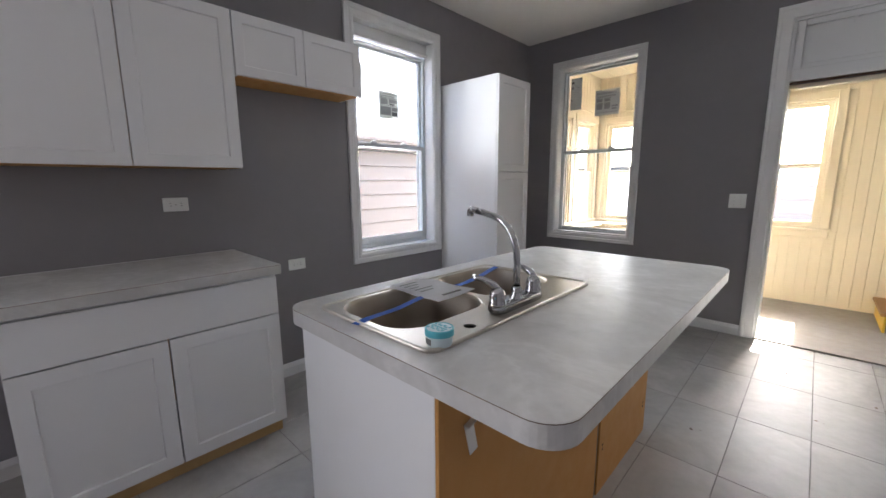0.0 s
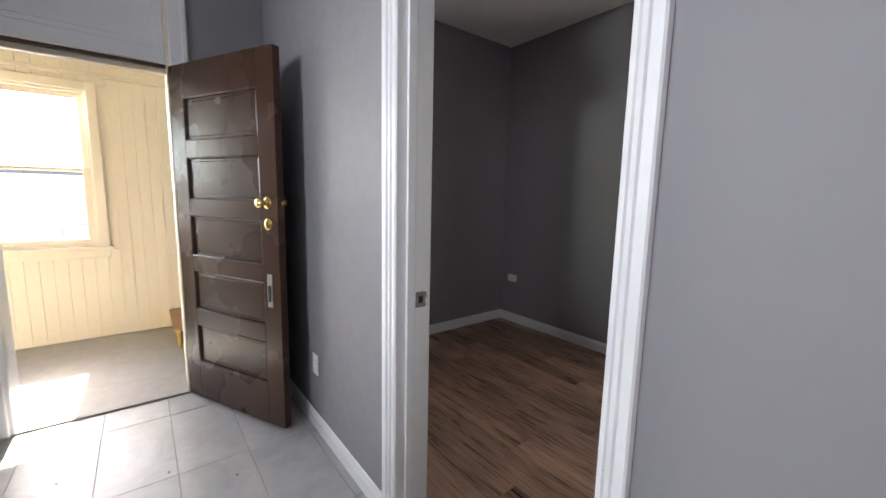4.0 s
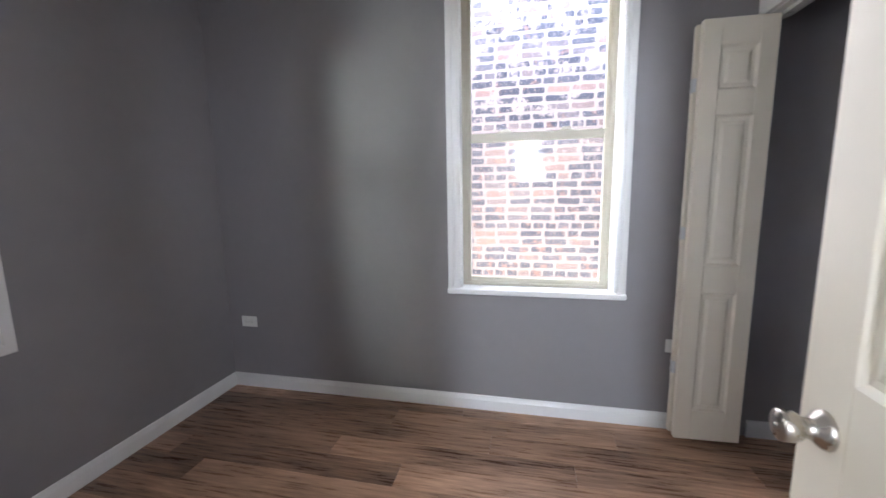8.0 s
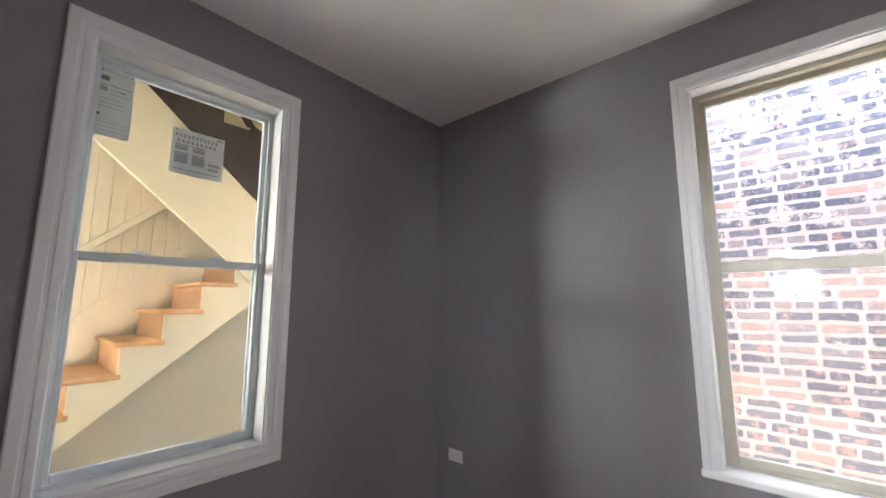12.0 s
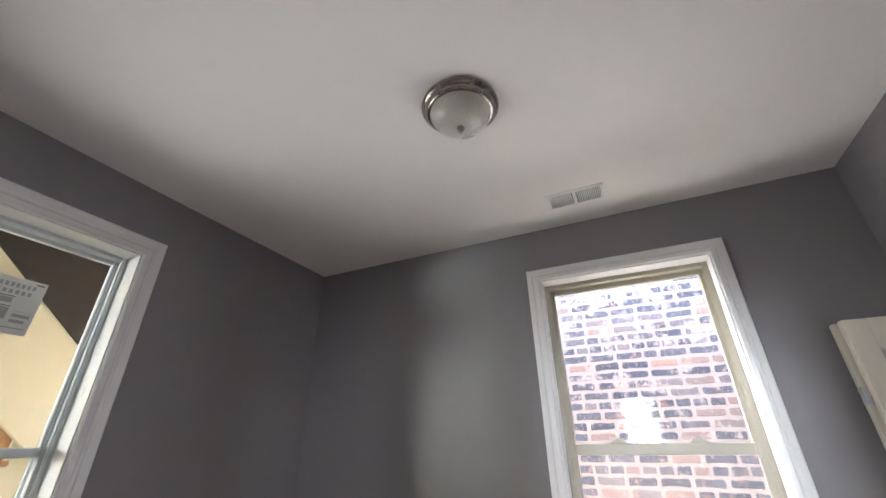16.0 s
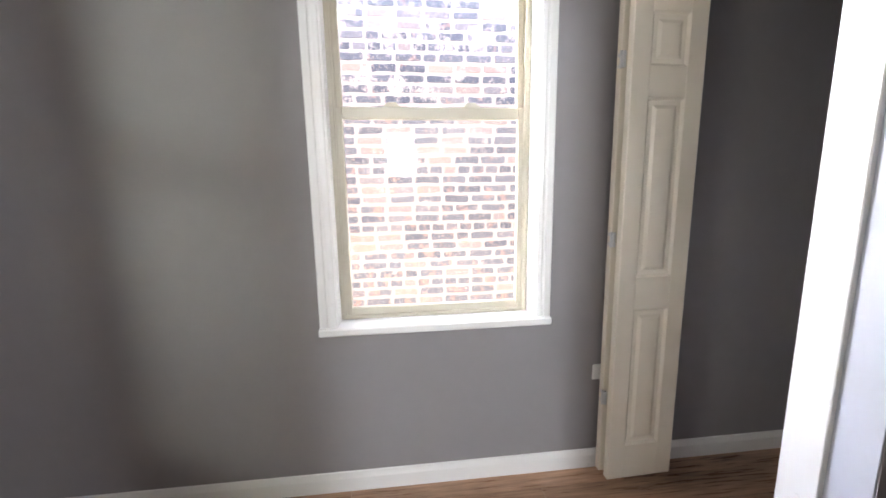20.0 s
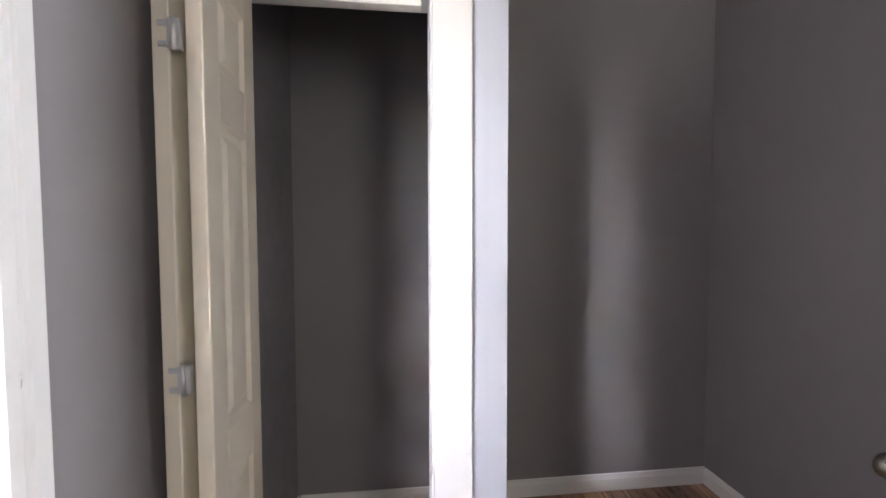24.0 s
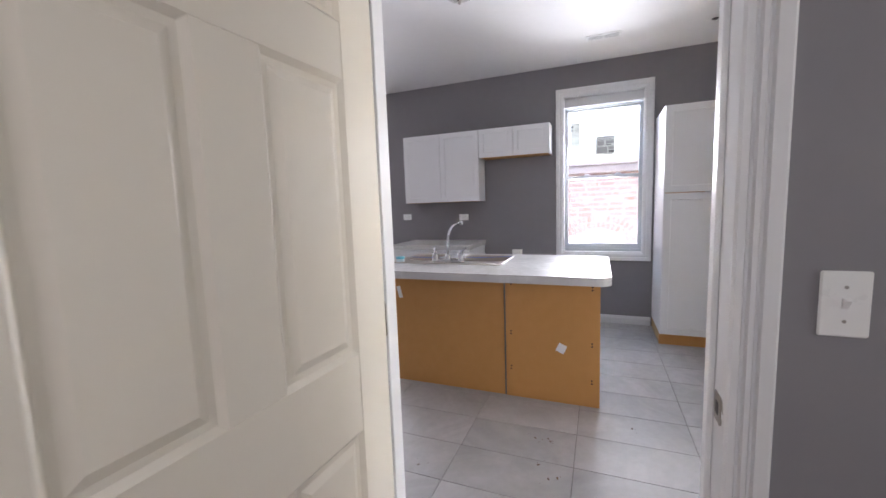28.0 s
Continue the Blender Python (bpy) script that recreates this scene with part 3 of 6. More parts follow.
def window(name, label, m, w, z0, z1, deep, mat, jamb_mat=WHITE, bottom=True, width=0.09, rail=0.5, sill=False, blank=0.0, profile=None, liner=0.006, track=0.014, stile=0.021, meet=0.034, foot=0.030, screen=False):
    """Double-hung window in the frame m, whose origin lies on the wall's inner face at the opening's edge and floor level."""
    win = tagged(empty(name, m), label, "window", kind="structure")
    ident = Matrix.Identity(4)
    surround(win, ident, w, z0, z1, width, bottom, profile=profile)
    # boxed-in reveal
    part("reveal", box(0.0, liner, -deep, 0.004, z0, z1, 0.001), jamb_mat, win)
    part("reveal", box(w - liner, w, -deep, 0.004, z0, z1, 0.001), jamb_mat, win)
    part("reveal", box(liner, w - liner, -deep, 0.004, z1 - liner, z1, 0.001), jamb_mat, win)
    part("window_sill", box(liner, w - liner, -deep, 0.004, z0, z0 + 0.010, 0.001), jamb_mat, win)
    if sill:
        part("stool", box(-width - 0.004, w + width + 0.004, 0.002, 0.034, z0 - 0.022, z0 + 0.012, 0.006), WHITE, win)
    a, b, lo, hi = liner, w - liner, z0 + 0.010, z1 - liner
    if blank:
        part("head_panel", box(a, b, -deep + 0.03, -deep + 0.05, hi - blank, hi, 0.003), WHITE, win)
        part("head_stop", box(a, b, -deep + 0.05, -deep + 0.072, hi - blank, hi - blank + 0.02, 0.004), WHITE, win)
        hi -= blank
    y0, y1 = -deep - 0.055, -deep + 0.022
    f = part("window_frame", box(a, a + track, y0, y1, lo, hi, 0.002), mat, win)
    part("side_track", box(b - track, b, y0, y1, lo, hi, 0.002), mat, f)
    part("head_track", box(a + track, b - track, y0, y1, hi - track - 0.004, hi, 0.002), mat, f)
    part("sill_track", box(a + track, b - track, y0, y1, lo, lo + foot * 0.5, 0.002), mat, f)
    # ribs of the side channels in which the sashes slide
    for x0, x1 in ((a + track, a + track + 0.007), (b - track - 0.007, b - track)):
        for yy in (y1 - 0.006, (y0 + y1) / 2 - 0.003):
            part("channel_rib", box(x0, x1, yy, yy + 0.005, lo + foot * 0.5, hi - track - 0.004, 0.001), mat, f)
    mid = lo + (hi - lo) * rail
    lower = sash(win, a + track - 0.002, b - track + 0.002, lo + foot * 0.4, mid + 0.018, y1 - 0.034, y1 - 0.008, stile + 0.002, meet, foot, mat, "lower_sash")
    upper = sash(win, a + track - 0.002, b - track + 0.002, mid - 0.016, hi - track, y0 + 0.012, y0 + 0.036, stile, stile + 0.002, 0.034, mat, "upper_sash")
    if screen:
        net = part("insect_screen", box(a + track + 0.012, b - track - 0.012, y0 - 0.010, y0 - 0.009, lo + 0.012, mid - 0.004), SCREEN, win, "fine mesh over the lower half")
        for x0, x1, c, d in ((a + track, a + track + 0.012, lo, mid + 0.008), (b - track - 0.012, b - track, lo, mid + 0.008), (a + track + 0.012, b - track - 0.012, lo, lo + 0.012), (a + track + 0.012, b - track - 0.012, mid - 0.004, mid + 0.008)):
            part("screen_frame", box(x0, x1, y0 - 0.014, y0 - 0.003, c, d, 0.001), mat, net)
    for u in (0.30, 0.70):
        x = a + (b - a) * u
        part("sash_lock", prism([(x - 0.045, mid + 0.018), (x + 0.045, mid + 0.018), (x + 0.026, mid + 0.026), (x + 0.018, mid + 0.038), (x - 0.018, mid + 0.038), (x - 0.026, mid + 0.026)], y1 - 0.03, y1 - 0.012, "y", 0.002), mat, lower)
    return win


def label_sheet(name, label, m, x0, x1, z0, z1, y, rows):
    """A printed sheet stuck flat inside a pane, with bars for its print."""
    s = tagged(empty(name, m), label, "sticker", "papers stuck on the windows")
    part("sheet", box(x0, x1, y, y + 0.001, z0, z1), STICKER, s)
    h = z1 - z0
    w = x1 - x0
    for k, (f0, f1, t0, t1, dark) in enumerate(rows):
        part("print_bar", box(x0 + w * f0, x0 + w * f1, y + 0.001, y + 0.0016, z0 + h * t0, z0 + h * t1), PRINT if dark else PRINTLIGHT, s)
    return s


M_KN = frame_matrix((WIN_KN[0], NORTH_Y, 0), (1, 0, 0), (0, -1, 0))
M_BN = frame_matrix((WIN_BN[0], NORTH_Y, 0), (1, 0, 0), (0, -1, 0))
M_W = frame_matrix((WEST_X, WIN_W[0], 0), (0, 1, 0), (1, 0, 0))
M_E = frame_matrix((EAST_X, WIN_E[1], 0), (0, -1, 0), (-1, 0, 0))
FLATCASE = [(0, 0), (0.0, 0.014), (0.006, 0.018), (0.06, 0.018), (0.066, 0.022), (0.084, 0.022), (0.09, 0.016), (0.09, 0)]
window("window_kitchen_north", "white double-hung kitchen window looking into cream porch", M_KN, WIN_KN[1] - WIN_KN[0], WIN_KN[2], WIN_KN[3], 0.115, VINYL, width=0.075, rail=0.5, screen=True)
window("window_bedroom_north", "white double-hung bedroom window looking at porch stairs", M_BN, WIN_BN[1] - WIN_BN[0], WIN_BN[2], WIN_BN[3], 0.115, VINYL, width=0.085, rail=0.5, screen=True)
window("window_kitchen_west", "white double-hung window with blank panel above sash", M_W, WIN_W[1] - WIN_W[0], WIN_W[2], WIN_W[3], 0.12, VINYL, width=0.08, rail=0.52, blank=0.10, foot=0.060, screen=True)
window("window_bedroom_east", "almond double-hung window facing a brick wall, white casing", M_E, WIN_E[1] - WIN_E[0], WIN_E[2], WIN_E[3], 0.105, ALMOND, bottom=False, sill=True, rail=0.507, width=0.067, track=0.018, stile=0.030, meet=0.048, foot=0.034, screen=True)
BIG = [(0.05, 0.09, 0.95, 0.98, True), (0.84, 0.96, 0.93, 0.955, True)]
BIG += [(0.06 + 0.075 * k, 0.105 + 0.075 * k, 0.82, 0.90, False) for k in range(11)]
BIG += [(0.10 + 0.085 * k, 0.15 + 0.085 * k, 0.70, 0.77, False) for k in range(9)]
for c in (0.05, 0.37):
    BIG += [(c, c + 0.27, 0.645, 0.66, True), (c + 0.02, c + 0.25, 0.53, 0.63, False), (c, c + 0.27, 0.465, 0.48, True), (c + 0.02, c + 0.26, 0.24, 0.45, False)]
BIG += [(0.68, 0.95, 0.40, 0.405, False), (0.70, 0.94, 0.30, 0.36, False), (0.70, 0.90, 0.20, 0.26, False), (0.06, 0.94, 0.10, 0.12, False)]
PICT = [(0.08, 0.92, 0.90, 0.935, False), (0.08, 0.8, 0.82, 0.85, False), (0.06, 0.94, 0.765, 0.78, True), (0.10, 0.44, 0.52, 0.74, False), (0.52, 0.92, 0.60, 0.74, False), (0.52, 0.80, 0.52, 0.57, True), (0.06, 0.94, 0.475, 0.485, True), (0.08, 0.60, 0.12, 0.44, False), (0.66, 0.94, 0.30, 0.44, False), (0.66, 0.94, 0.12, 0.26, True)]
FORM = [(0.04, 0.12, 0.955, 0.98, True), (0.88, 0.97, 0.955, 0.98, True), (0.12, 0.88, 0.962, 0.968, False), (0.08, 0.30, 0.82, 0.89, True), (0.06, 0.94, 0.755, 0.762, True), (0.08, 0.28, 0.66, 0.73, False), (0.38, 0.80, 0.69, 0.70, False), (0.62, 0.78, 0.685, 0.70, True), (0.38, 0.92, 0.63, 0.638, False), (0.10, 0.85, 0.55, 0.558, False), (0.10, 0.80, 0.49, 0.498, False), (0.10, 0.85, 0.43, 0.438, False), (0.06, 0.16, 0.29, 0.33, True), (0.10, 0.9, 0.20, 0.206, False), (0.10, 0.9, 0.14, 0.146, False), (0.10, 0.7, 0.08, 0.086, False)]
for mm, win_z, big_x, big_z, form_x, dep in ((M_KN, 0, (0.335, 0.58), (1.98, 2.23), (0.06, 0.185), 0.115), (M_BN, 0, (0.300, 0.520), (2.035, 2.25), (0.030, 0.150), 0.115)):
    label_sheet("window_label", "grey printed paper label stuck on window pane", mm, *big_x, *big_z, -dep - 0.028, BIG)
    label_sheet("window_form", "white printed form stuck at pane corner", mm, *form_x, big_z[0] + 0.09, big_z[1] + 0.165, -dep - 0.028, FORM)
label_sheet("window_label", "grey printed paper label stuck on window pane", M_W, 0.325, 0.525, 1.835, 2.045, -0.148, PICT)
label_sheet("window_form", "white printed form stuck at pane corner", M_W, 0.06, 0.165, 1.95, 2.21, -0.148, FORM)

BASE = [(0, 0), (0.014, 0), (0.014, 0.062), (0.010, 0.072), (0.006, 0.086), (0, 0.09)]


def skirting(name, x0, y0, x1, y1, nx, ny, material=WHITE):
    """Baseboard from one floor point to another, standing off the wall towards (nx, ny)."""
    a, b = Vector((x0, y0, 0)), Vector((x1, y1, 0))
    d = (b - a).normalized()
    m = Matrix(((nx, 0, d.x, x0), (ny, 0, d.y, y0), (0, 1, 0, 0), (0, 0, 0, 1)))
    bm = prism(BASE, 0, (b - a).length, "z")
    bmesh.ops.transform(bm, matrix=m, verts=bm.verts[:])
    return tagged(part(name, bm, material), "white painted moulded baseboard along the wall foot", kind="structure")


skirting("baseboard", -1.70, NORTH_Y, -0.187, NORTH_Y, 0, -1)
skirting("baseboard", 0.807, NORTH_Y, PART_W, NORTH_Y, 0, -1)
skirting("baseboard", PART_W, NORTH_Y - 0.014, PART_W, DOOR_Y1 + 0.10, -1, 0)
skirting("baseboard", PART_W, DOOR_Y0 - 0.10, PART_W, KITCHEN_SOUTH, -1, 0)
skirting("baseboard", WEST_X, 0.69, WEST_X, 2.475, 1, 0)
skirting("baseboard", WEST_X, KITCHEN_SOUTH, WEST_X, -0.27, 1, 0)
skirting("baseboard", WEST_X, 2.945, WEST_X, NORTH_Y, 1, 0)
skirting("baseboard", JAMB_E + 0.014, NORTH_Y, EAST_X - 0.014, NORTH_Y, 0, -1)
skirting("baseboard", EAST_X, NORTH_Y, EAST_X, CLOSET_Y1 + 0.02, -1, 0)
skirting("baseboard", EAST_X, CLOSET_Y0, EAST_X, SOUTH_Y, -1, 0)
skirting("baseboard", 2.85, SOUTH_Y, EAST_X - 0.014, SOUTH_Y, 0, 1)
skirting("baseboard", PART_E, SOUTH_Y, 2.74, SOUTH_Y, 0, 1)
skirting("baseboard", PART_E, DOOR_Y0 - 0.10, PART_E, SOUTH_Y + 0.014, 1, 0)
skirting("baseboard", JAMB_E, NORTH_Y, JAMB_E, DOOR_Y1 + 0.094, 1, 0)
skirting("baseboard", 2.85, CLOSET_Y0, 2.85, SOUTH_Y + 0.014, 1, 0)
skirting("baseboard", 2.74, SOUTH_Y + 0.014, 2.74, CLOSET_Y0, -1, 0)

# doorway between kitchen and bedroom
doorway = tagged(empty("door_frame", pose(0, 0, 0)), "white painted fluted door frame between kitchen and bedroom", "door frame", kind="structure")
FLUTE = [(0, 0), (0, 0.012), (0.006, 0.018), (0.020, 0.018), (0.024, 0.012), (0.030, 0.012), (0.034, 0.020), (0.044, 0.020), (0.048, 0.013), (0.054, 0.013), (0.058, 0.022), (0.084, 0.022), (0.09, 0.017), (0.09, 0)]
surround(doorway, frame_matrix((PART_W, DOOR_Y1, 0), (0, -1, 0), (-1, 0, 0)), DOOR_Y1 - DOOR_Y0, 0, DOOR_TOP, 0.092, False, True, profile=FLUTE, second=0.062)
surround(doorway, frame_matrix((JAMB_E, DOOR_Y0, 0), (0, 1, 0), (1, 0, 0)), DOOR_Y1 - DOOR_Y0, 0, DOOR_TOP, 0.074, False, True, profile=FLUTE)
for y0, y1 in ((DOOR_Y0 - 0.02, DOOR_Y0), (DOOR_Y1, DOOR_Y1 + 0.02)):
    part("jamb", box(PART_W - 0.002, JAMB_E + 0.002, y0, y1, 0, DOOR_TOP, 0.001), WHITE, doorway)
part("head_jamb", box(PART_W - 0.002, JAMB_E + 0.002, DOOR_Y0 - 0.02, DOOR_Y1 + 0.02, DOOR_TOP, DOOR_TOP + 0.02, 0.001), WHITE, doorway)
part("door_stop", box(1.262, 1.296, DOOR_Y1 - 0.012, DOOR_Y1, 0, DOOR_TOP, 0.002), WHITE, doorway)
part("door_stop", box(1.262, 1.296, DOOR_Y0, DOOR_Y0 + 0.012, 0, DOOR_TOP, 0.002), WHITE, doorway)
part("door_stop", box(1.262, 1.296, DOOR_Y0 + 0.012, DOOR_Y1 - 0.012, DOOR_TOP - 0.012, DOOR_TOP, 0.002), WHITE, doorway)
plate = part("strike_plate", box(1.306, 1.348, DOOR_Y1 - 0.0025, DOOR_Y1, 0.892, 0.95, 0.0008), STEELDARK, doorway, "worn steel strike plate")
part("latch_hole", box(1.318, 1.336, DOOR_Y1 - 0.0032, DOOR_Y1 - 0.0024, 0.908, 0.934), DARKHOLE, plate)
part("lip", tube([(1.348, DOOR_Y1 - 0.002, 0.895), (1.357, DOOR_Y1 + 0.003, 0.92), (1.348, DOOR_Y1 - 0.002, 0.947)], 0.003, 8), STEELDARK, plate)
tagged(part("threshold_strip", prism([(PART_W - 0.01, 0.0), (JAMB_E + 0.02, 0.0), (JAMB_E + 0.015, 0.006), (PART_W, 0.007)], DOOR_Y0, DOOR_Y1, "y"), THRESH), "tan wooden strip under the bedroom doorway", "threshold", kind="structure")

# entry doorway with closed transom panel
entry = tagged(empty("door_frame_entry", pose(0, 0, 0)), "white painted entry door frame with boarded transom", "door frame", kind="structure")
ew = ENTRY[1] - ENTRY[0]
M_EN = frame_matrix((ENTRY[0], NORTH_Y, 0), (1, 0, 0), (0, -1, 0))
surround(entry, M_EN, ew, 0, ENTRY[3], 0.095, False, True, profile=FLATCASE)
part("jamb", box(ENTRY[0], ENTRY[0] + 0.018, NORTH_Y - 0.003, NORTH_OUT + 0.004, -0.02, ENTRY[3], 0.001), WHITE, entry)
part("jamb", box(ENTRY[1] - 0.018, ENTRY[1], NORTH_Y - 0.003, NORTH_OUT + 0.004, -0.02, ENTRY[3], 0.001), CREAM, entry)
part("head_jamb", box(ENTRY[0] + 0.018, ENTRY[1] - 0.018, NORTH_Y - 0.003, NORTH_OUT + 0.004, ENTRY[3] - 0.018, ENTRY[3], 0.001), WHITE, entry)
part("transom_bar", box(ENTRY[0] + 0.018, ENTRY[1] - 0.018, NORTH_Y - 0.006, NORTH_OUT + 0.002, 2.03, 2.115, 0.004), WHITE, entry)
part("transom_panel", box(ENTRY[0] + 0.018, ENTRY[1] - 0.018, NORTH_Y + 0.040, NORTH_OUT - 0.01, 2.115, ENTRY[3] - 0.018), WHITE, entry)
for x0, x1, z0, z1 in ((ENTRY[0] + 0.018, ENTRY[0] + 0.07, 2.115, 2.452), (ENTRY[1] - 0.07, ENTRY[1] - 0.018, 2.115, 2.452), (ENTRY[0] + 0.07, ENTRY[1] - 0.07, 2.115, 2.15), (ENTRY[0] + 0.07, ENTRY[1] - 0.07, 2.41, 2.452)):
    part("transom_moulding", box(x0, x1, NORTH_Y + 0.012, NORTH_Y + 0.04, z0, z1, 0.004), WHITE, entry)
part("inner_stop", box(ENTRY[0] + 0.018, ENTRY[1] - 0.018, NORTH_Y + 0.06, NORTH_Y + 0.10, 1.985, 2.03, 0.003), CREAM, entry)
part("weather_strip", box(ENTRY[0] + 0.018, ENTRY[1] - 0.018, NORTH_Y + 0.02, NORTH_Y + 0.05, 2.012, 2.03, 0.003), BROWN, entry)
part("sill_board", box(ENTRY[0], ENTRY[1], NORTH_Y - 0.005, NORTH_OUT + 0.03, -0.04, 0.012, 0.004), PORCHFLOOR, entry)


# ---- doors ----
def leaf(parent, w, h, thick, cols, rows, stile, rails, mat, panel_mat=None, raised=True, mid=0.0):
    """Panelled door leaf in local x (width), y (thickness, centred), z. rows: panel heights from the bottom; rails: heights between and around them."""
    panel_mat = panel_mat or mat
    t = thick / 2
    n = cols
    inner = (w - 2 * stile - (n - 1) * mid) / n
    part("stile", box(0, stile, -t, t, 0, h, 0.002), mat, parent)
    part("stile", box(w - stile, w, -t, t, 0, h, 0.002), mat, parent)
    z = 0.0
    for k, r in enumerate(rails):
        part("rail", box(stile, w - stile, -t, t, z, z + r, 0.0015), mat, parent)
        z += r
        if k < len(rows):
            for c in range(n):
                x0 = stile + c * (inner + mid)
                if c:
                    part("mullion", box(x0 - mid, x0, -t, t, z, z + rows[k], 0.0015), mat, parent)
                x1, z1 = x0 + inner, z + rows[k]
                bm = bmesh.new()
                for s in (-1, 1):
                    if raised:
                        steps = ((0.0, t - 0.0005), (0.010, t - 0.009), (0.022, t - 0.010), (0.040, t - 0.0025))
                    else:
                        steps = ((0.0, t - 0.001), (0.006, t - 0.003), (0.010, t - 0.0155), (0.022, t - 0.0155), (0.026, t - 0.0135), (0.034, t - 0.0135))
                    rings = []
                    for ins, y in steps:
                        rings.append([bm.verts.new((a, s * y, b)) for a, b in ((x0 + ins, z + ins), (x1 - ins, z + ins), (x1 - ins, z1 - ins), (x0 + ins, z1 - ins))])
                    for a, b in zip(rings, rings[1:]):
                        for i in range(4):
                            bm.faces.new((a[i], a[(i + 1) % 4], b[(i + 1) % 4], b[i]))
                    bm.faces.new(rings[-1])
                    if s == -1:
                        back = rings[0]
                    else:
                        for i in range(4):
                            bm.faces.new((back[i], back[(i + 1) % 4], rings[0][(i + 1) % 4], rings[0][i]))
                part("panel", bm, panel_mat, parent)
            z += rows[k]


def hinge(parent, m, mat, height=0.09, half=0.036):
    h = part("hinge", box(-half, 0.0, -0.0015, 0.0015, 0, height, 0.001), mat, parent)
    h.matrix_basis = m
    part("leaf_plate", box(0.0, half, -0.0015, 0.0015, 0, height, 0.001), mat, h)
    part("knuckle", tube([(0, -0.004, -0.003), (0, -0.004, height + 0.003)], 0.0065, 12), mat, h)
    for dx in (-half * 0.66, half * 0.66):
        for dz in (0.015, height / 2, height - 0.015):
            part("screw", lathe([(0, -0.0032), (0.004, -0.003), (0.0042, -0.001)], 10, Matrix.Translation((dx, 0, dz)) @ Matrix.Rotation(radians(-90), 4, 'X')), STEELDARK, h)
    return h


def knob_bm(reach, ball=0.027):
    return lathe([(0, 0), (0.032, 0), (0.033, 0.003), (0.030, 0.008), (0.020, 0.011), (0.012, 0.014), (0.0115, reach - 0.034), (0.018, reach - 0.030), (ball * 0.93, reach - 0.020), (ball, reach - 0.008), (ball * 0.9, reach), (0, reach + 0.001)], 28)


bed_door = tagged(empty("bedroom_door", pose(1.386, 1.442, 0.012, 0, 0, -2.9)), "ivory six-panel bedroom door standing open, satin knob", "door")
W6, H6 = 0.766, 2.032
leaf(bed_door, W6, H6, 0.035, 2, (0.62, 0.60, 0.20), 0.115, (0.20, 0.185, 0.115, 0.112), DOORPAINT, mid=0.115)
for s in (-1, 1):
    k = part("door_knob", lathe([(0, 0), (0.033, 0), (0.034, 0.003), (0.030, 0.010), (0.021, 0.018), (0.0165, 0.026), (0.017, 0.032), (0.0235, 0.040), (0.0265, 0.050), (0.0265, 0.064), (0.024, 0.067), (0, 0.068)], 32), NICKEL, bed_door, "satin nickel round door knob", True)
    k.matrix_basis = Matrix.Translation((W6 - 0.068, s * 0.0175, 0.905)) @ Matrix.Rotation(radians(-90 * s), 4, 'X')
    part("keyhole", box(-0.006, 0.006, -0.0012, 0.0012, 0.0685, 0.0705), STEELDARK, k)
latch = part("latch_plate", box(W6 - 0.0005, W6 + 0.0015, -0.0125, 0.0125, 0.876, 0.934, 0.0006), STEELDARK, bed_door, "steel latch plate on door edge")
part("latch_bolt", prism([(-0.008, 0), (0.008, 0), (0.008, 0.010), (-0.002, 0.010)], 0.893, 0.917, "z"), NICKEL, latch)
latch.children[0].matrix_basis = Matrix.Translation((W6 + 0.001, 0, 0)) @ Matrix.Rotation(radians(-90), 4, 'Z')
# hinges: one leaf on the door's edge, the other on the jamb, the knuckle between them on the bedroom side
for z in (0.20, 1.0, 1.80):
    hg = part("hinge", prism(rounded(-0.042, 0.0, 0, 0.104, 0.015, 5), -0.0012, 0.0012, "y", 0.0004), NICKEL, bed_door, "satin nickel hinge")
    hg.matrix_basis = Matrix.Translation((-0.0045, -0.0235, z)) @ Matrix.Rotation(radians(-93), 4, 'Z')
    jl = part("jamb_leaf", prism(rounded(-0.044, 0.0, 0, 0.104, 0.015, 5), -0.0012, 0.0012, "y", 0.0004), NICKEL, hg)
    jl.matrix_basis = Matrix.Rotation(radians(104), 4, 'Z')
    part("knuckle", tube([(0, 0.0, -0.004), (0, 0.0, 0.108)], 0.0065, 16), NICKEL, hg, "", True)
    for i in range(1, 5):
        part("knuckle_joint", lathe([(0.0066, 0), (0.0068, 0.0003), (0.0066, 0.0006)], 16, Matrix.Translation((0, 0, 0.0208 * i))), DARKHOLE, hg)
    for dx, dz in ((-0.018, 0.016), (-0.031, 0.052), (-0.018, 0.088)):
        for owner, s in ((hg, -1), (jl, 1)):
            part("screw", lathe([(0, 0.0022), (0.0038, 0.002), (0.0042, 0.0012)], 12, Matrix.Translation((dx, 0, dz)) @ Matrix.Rotation(radians(90 * -s), 4, 'X')), STEELDARK, hg).matrix_basis = Matrix.Identity(4) if owner is hg else jl.matrix_basis.copy()

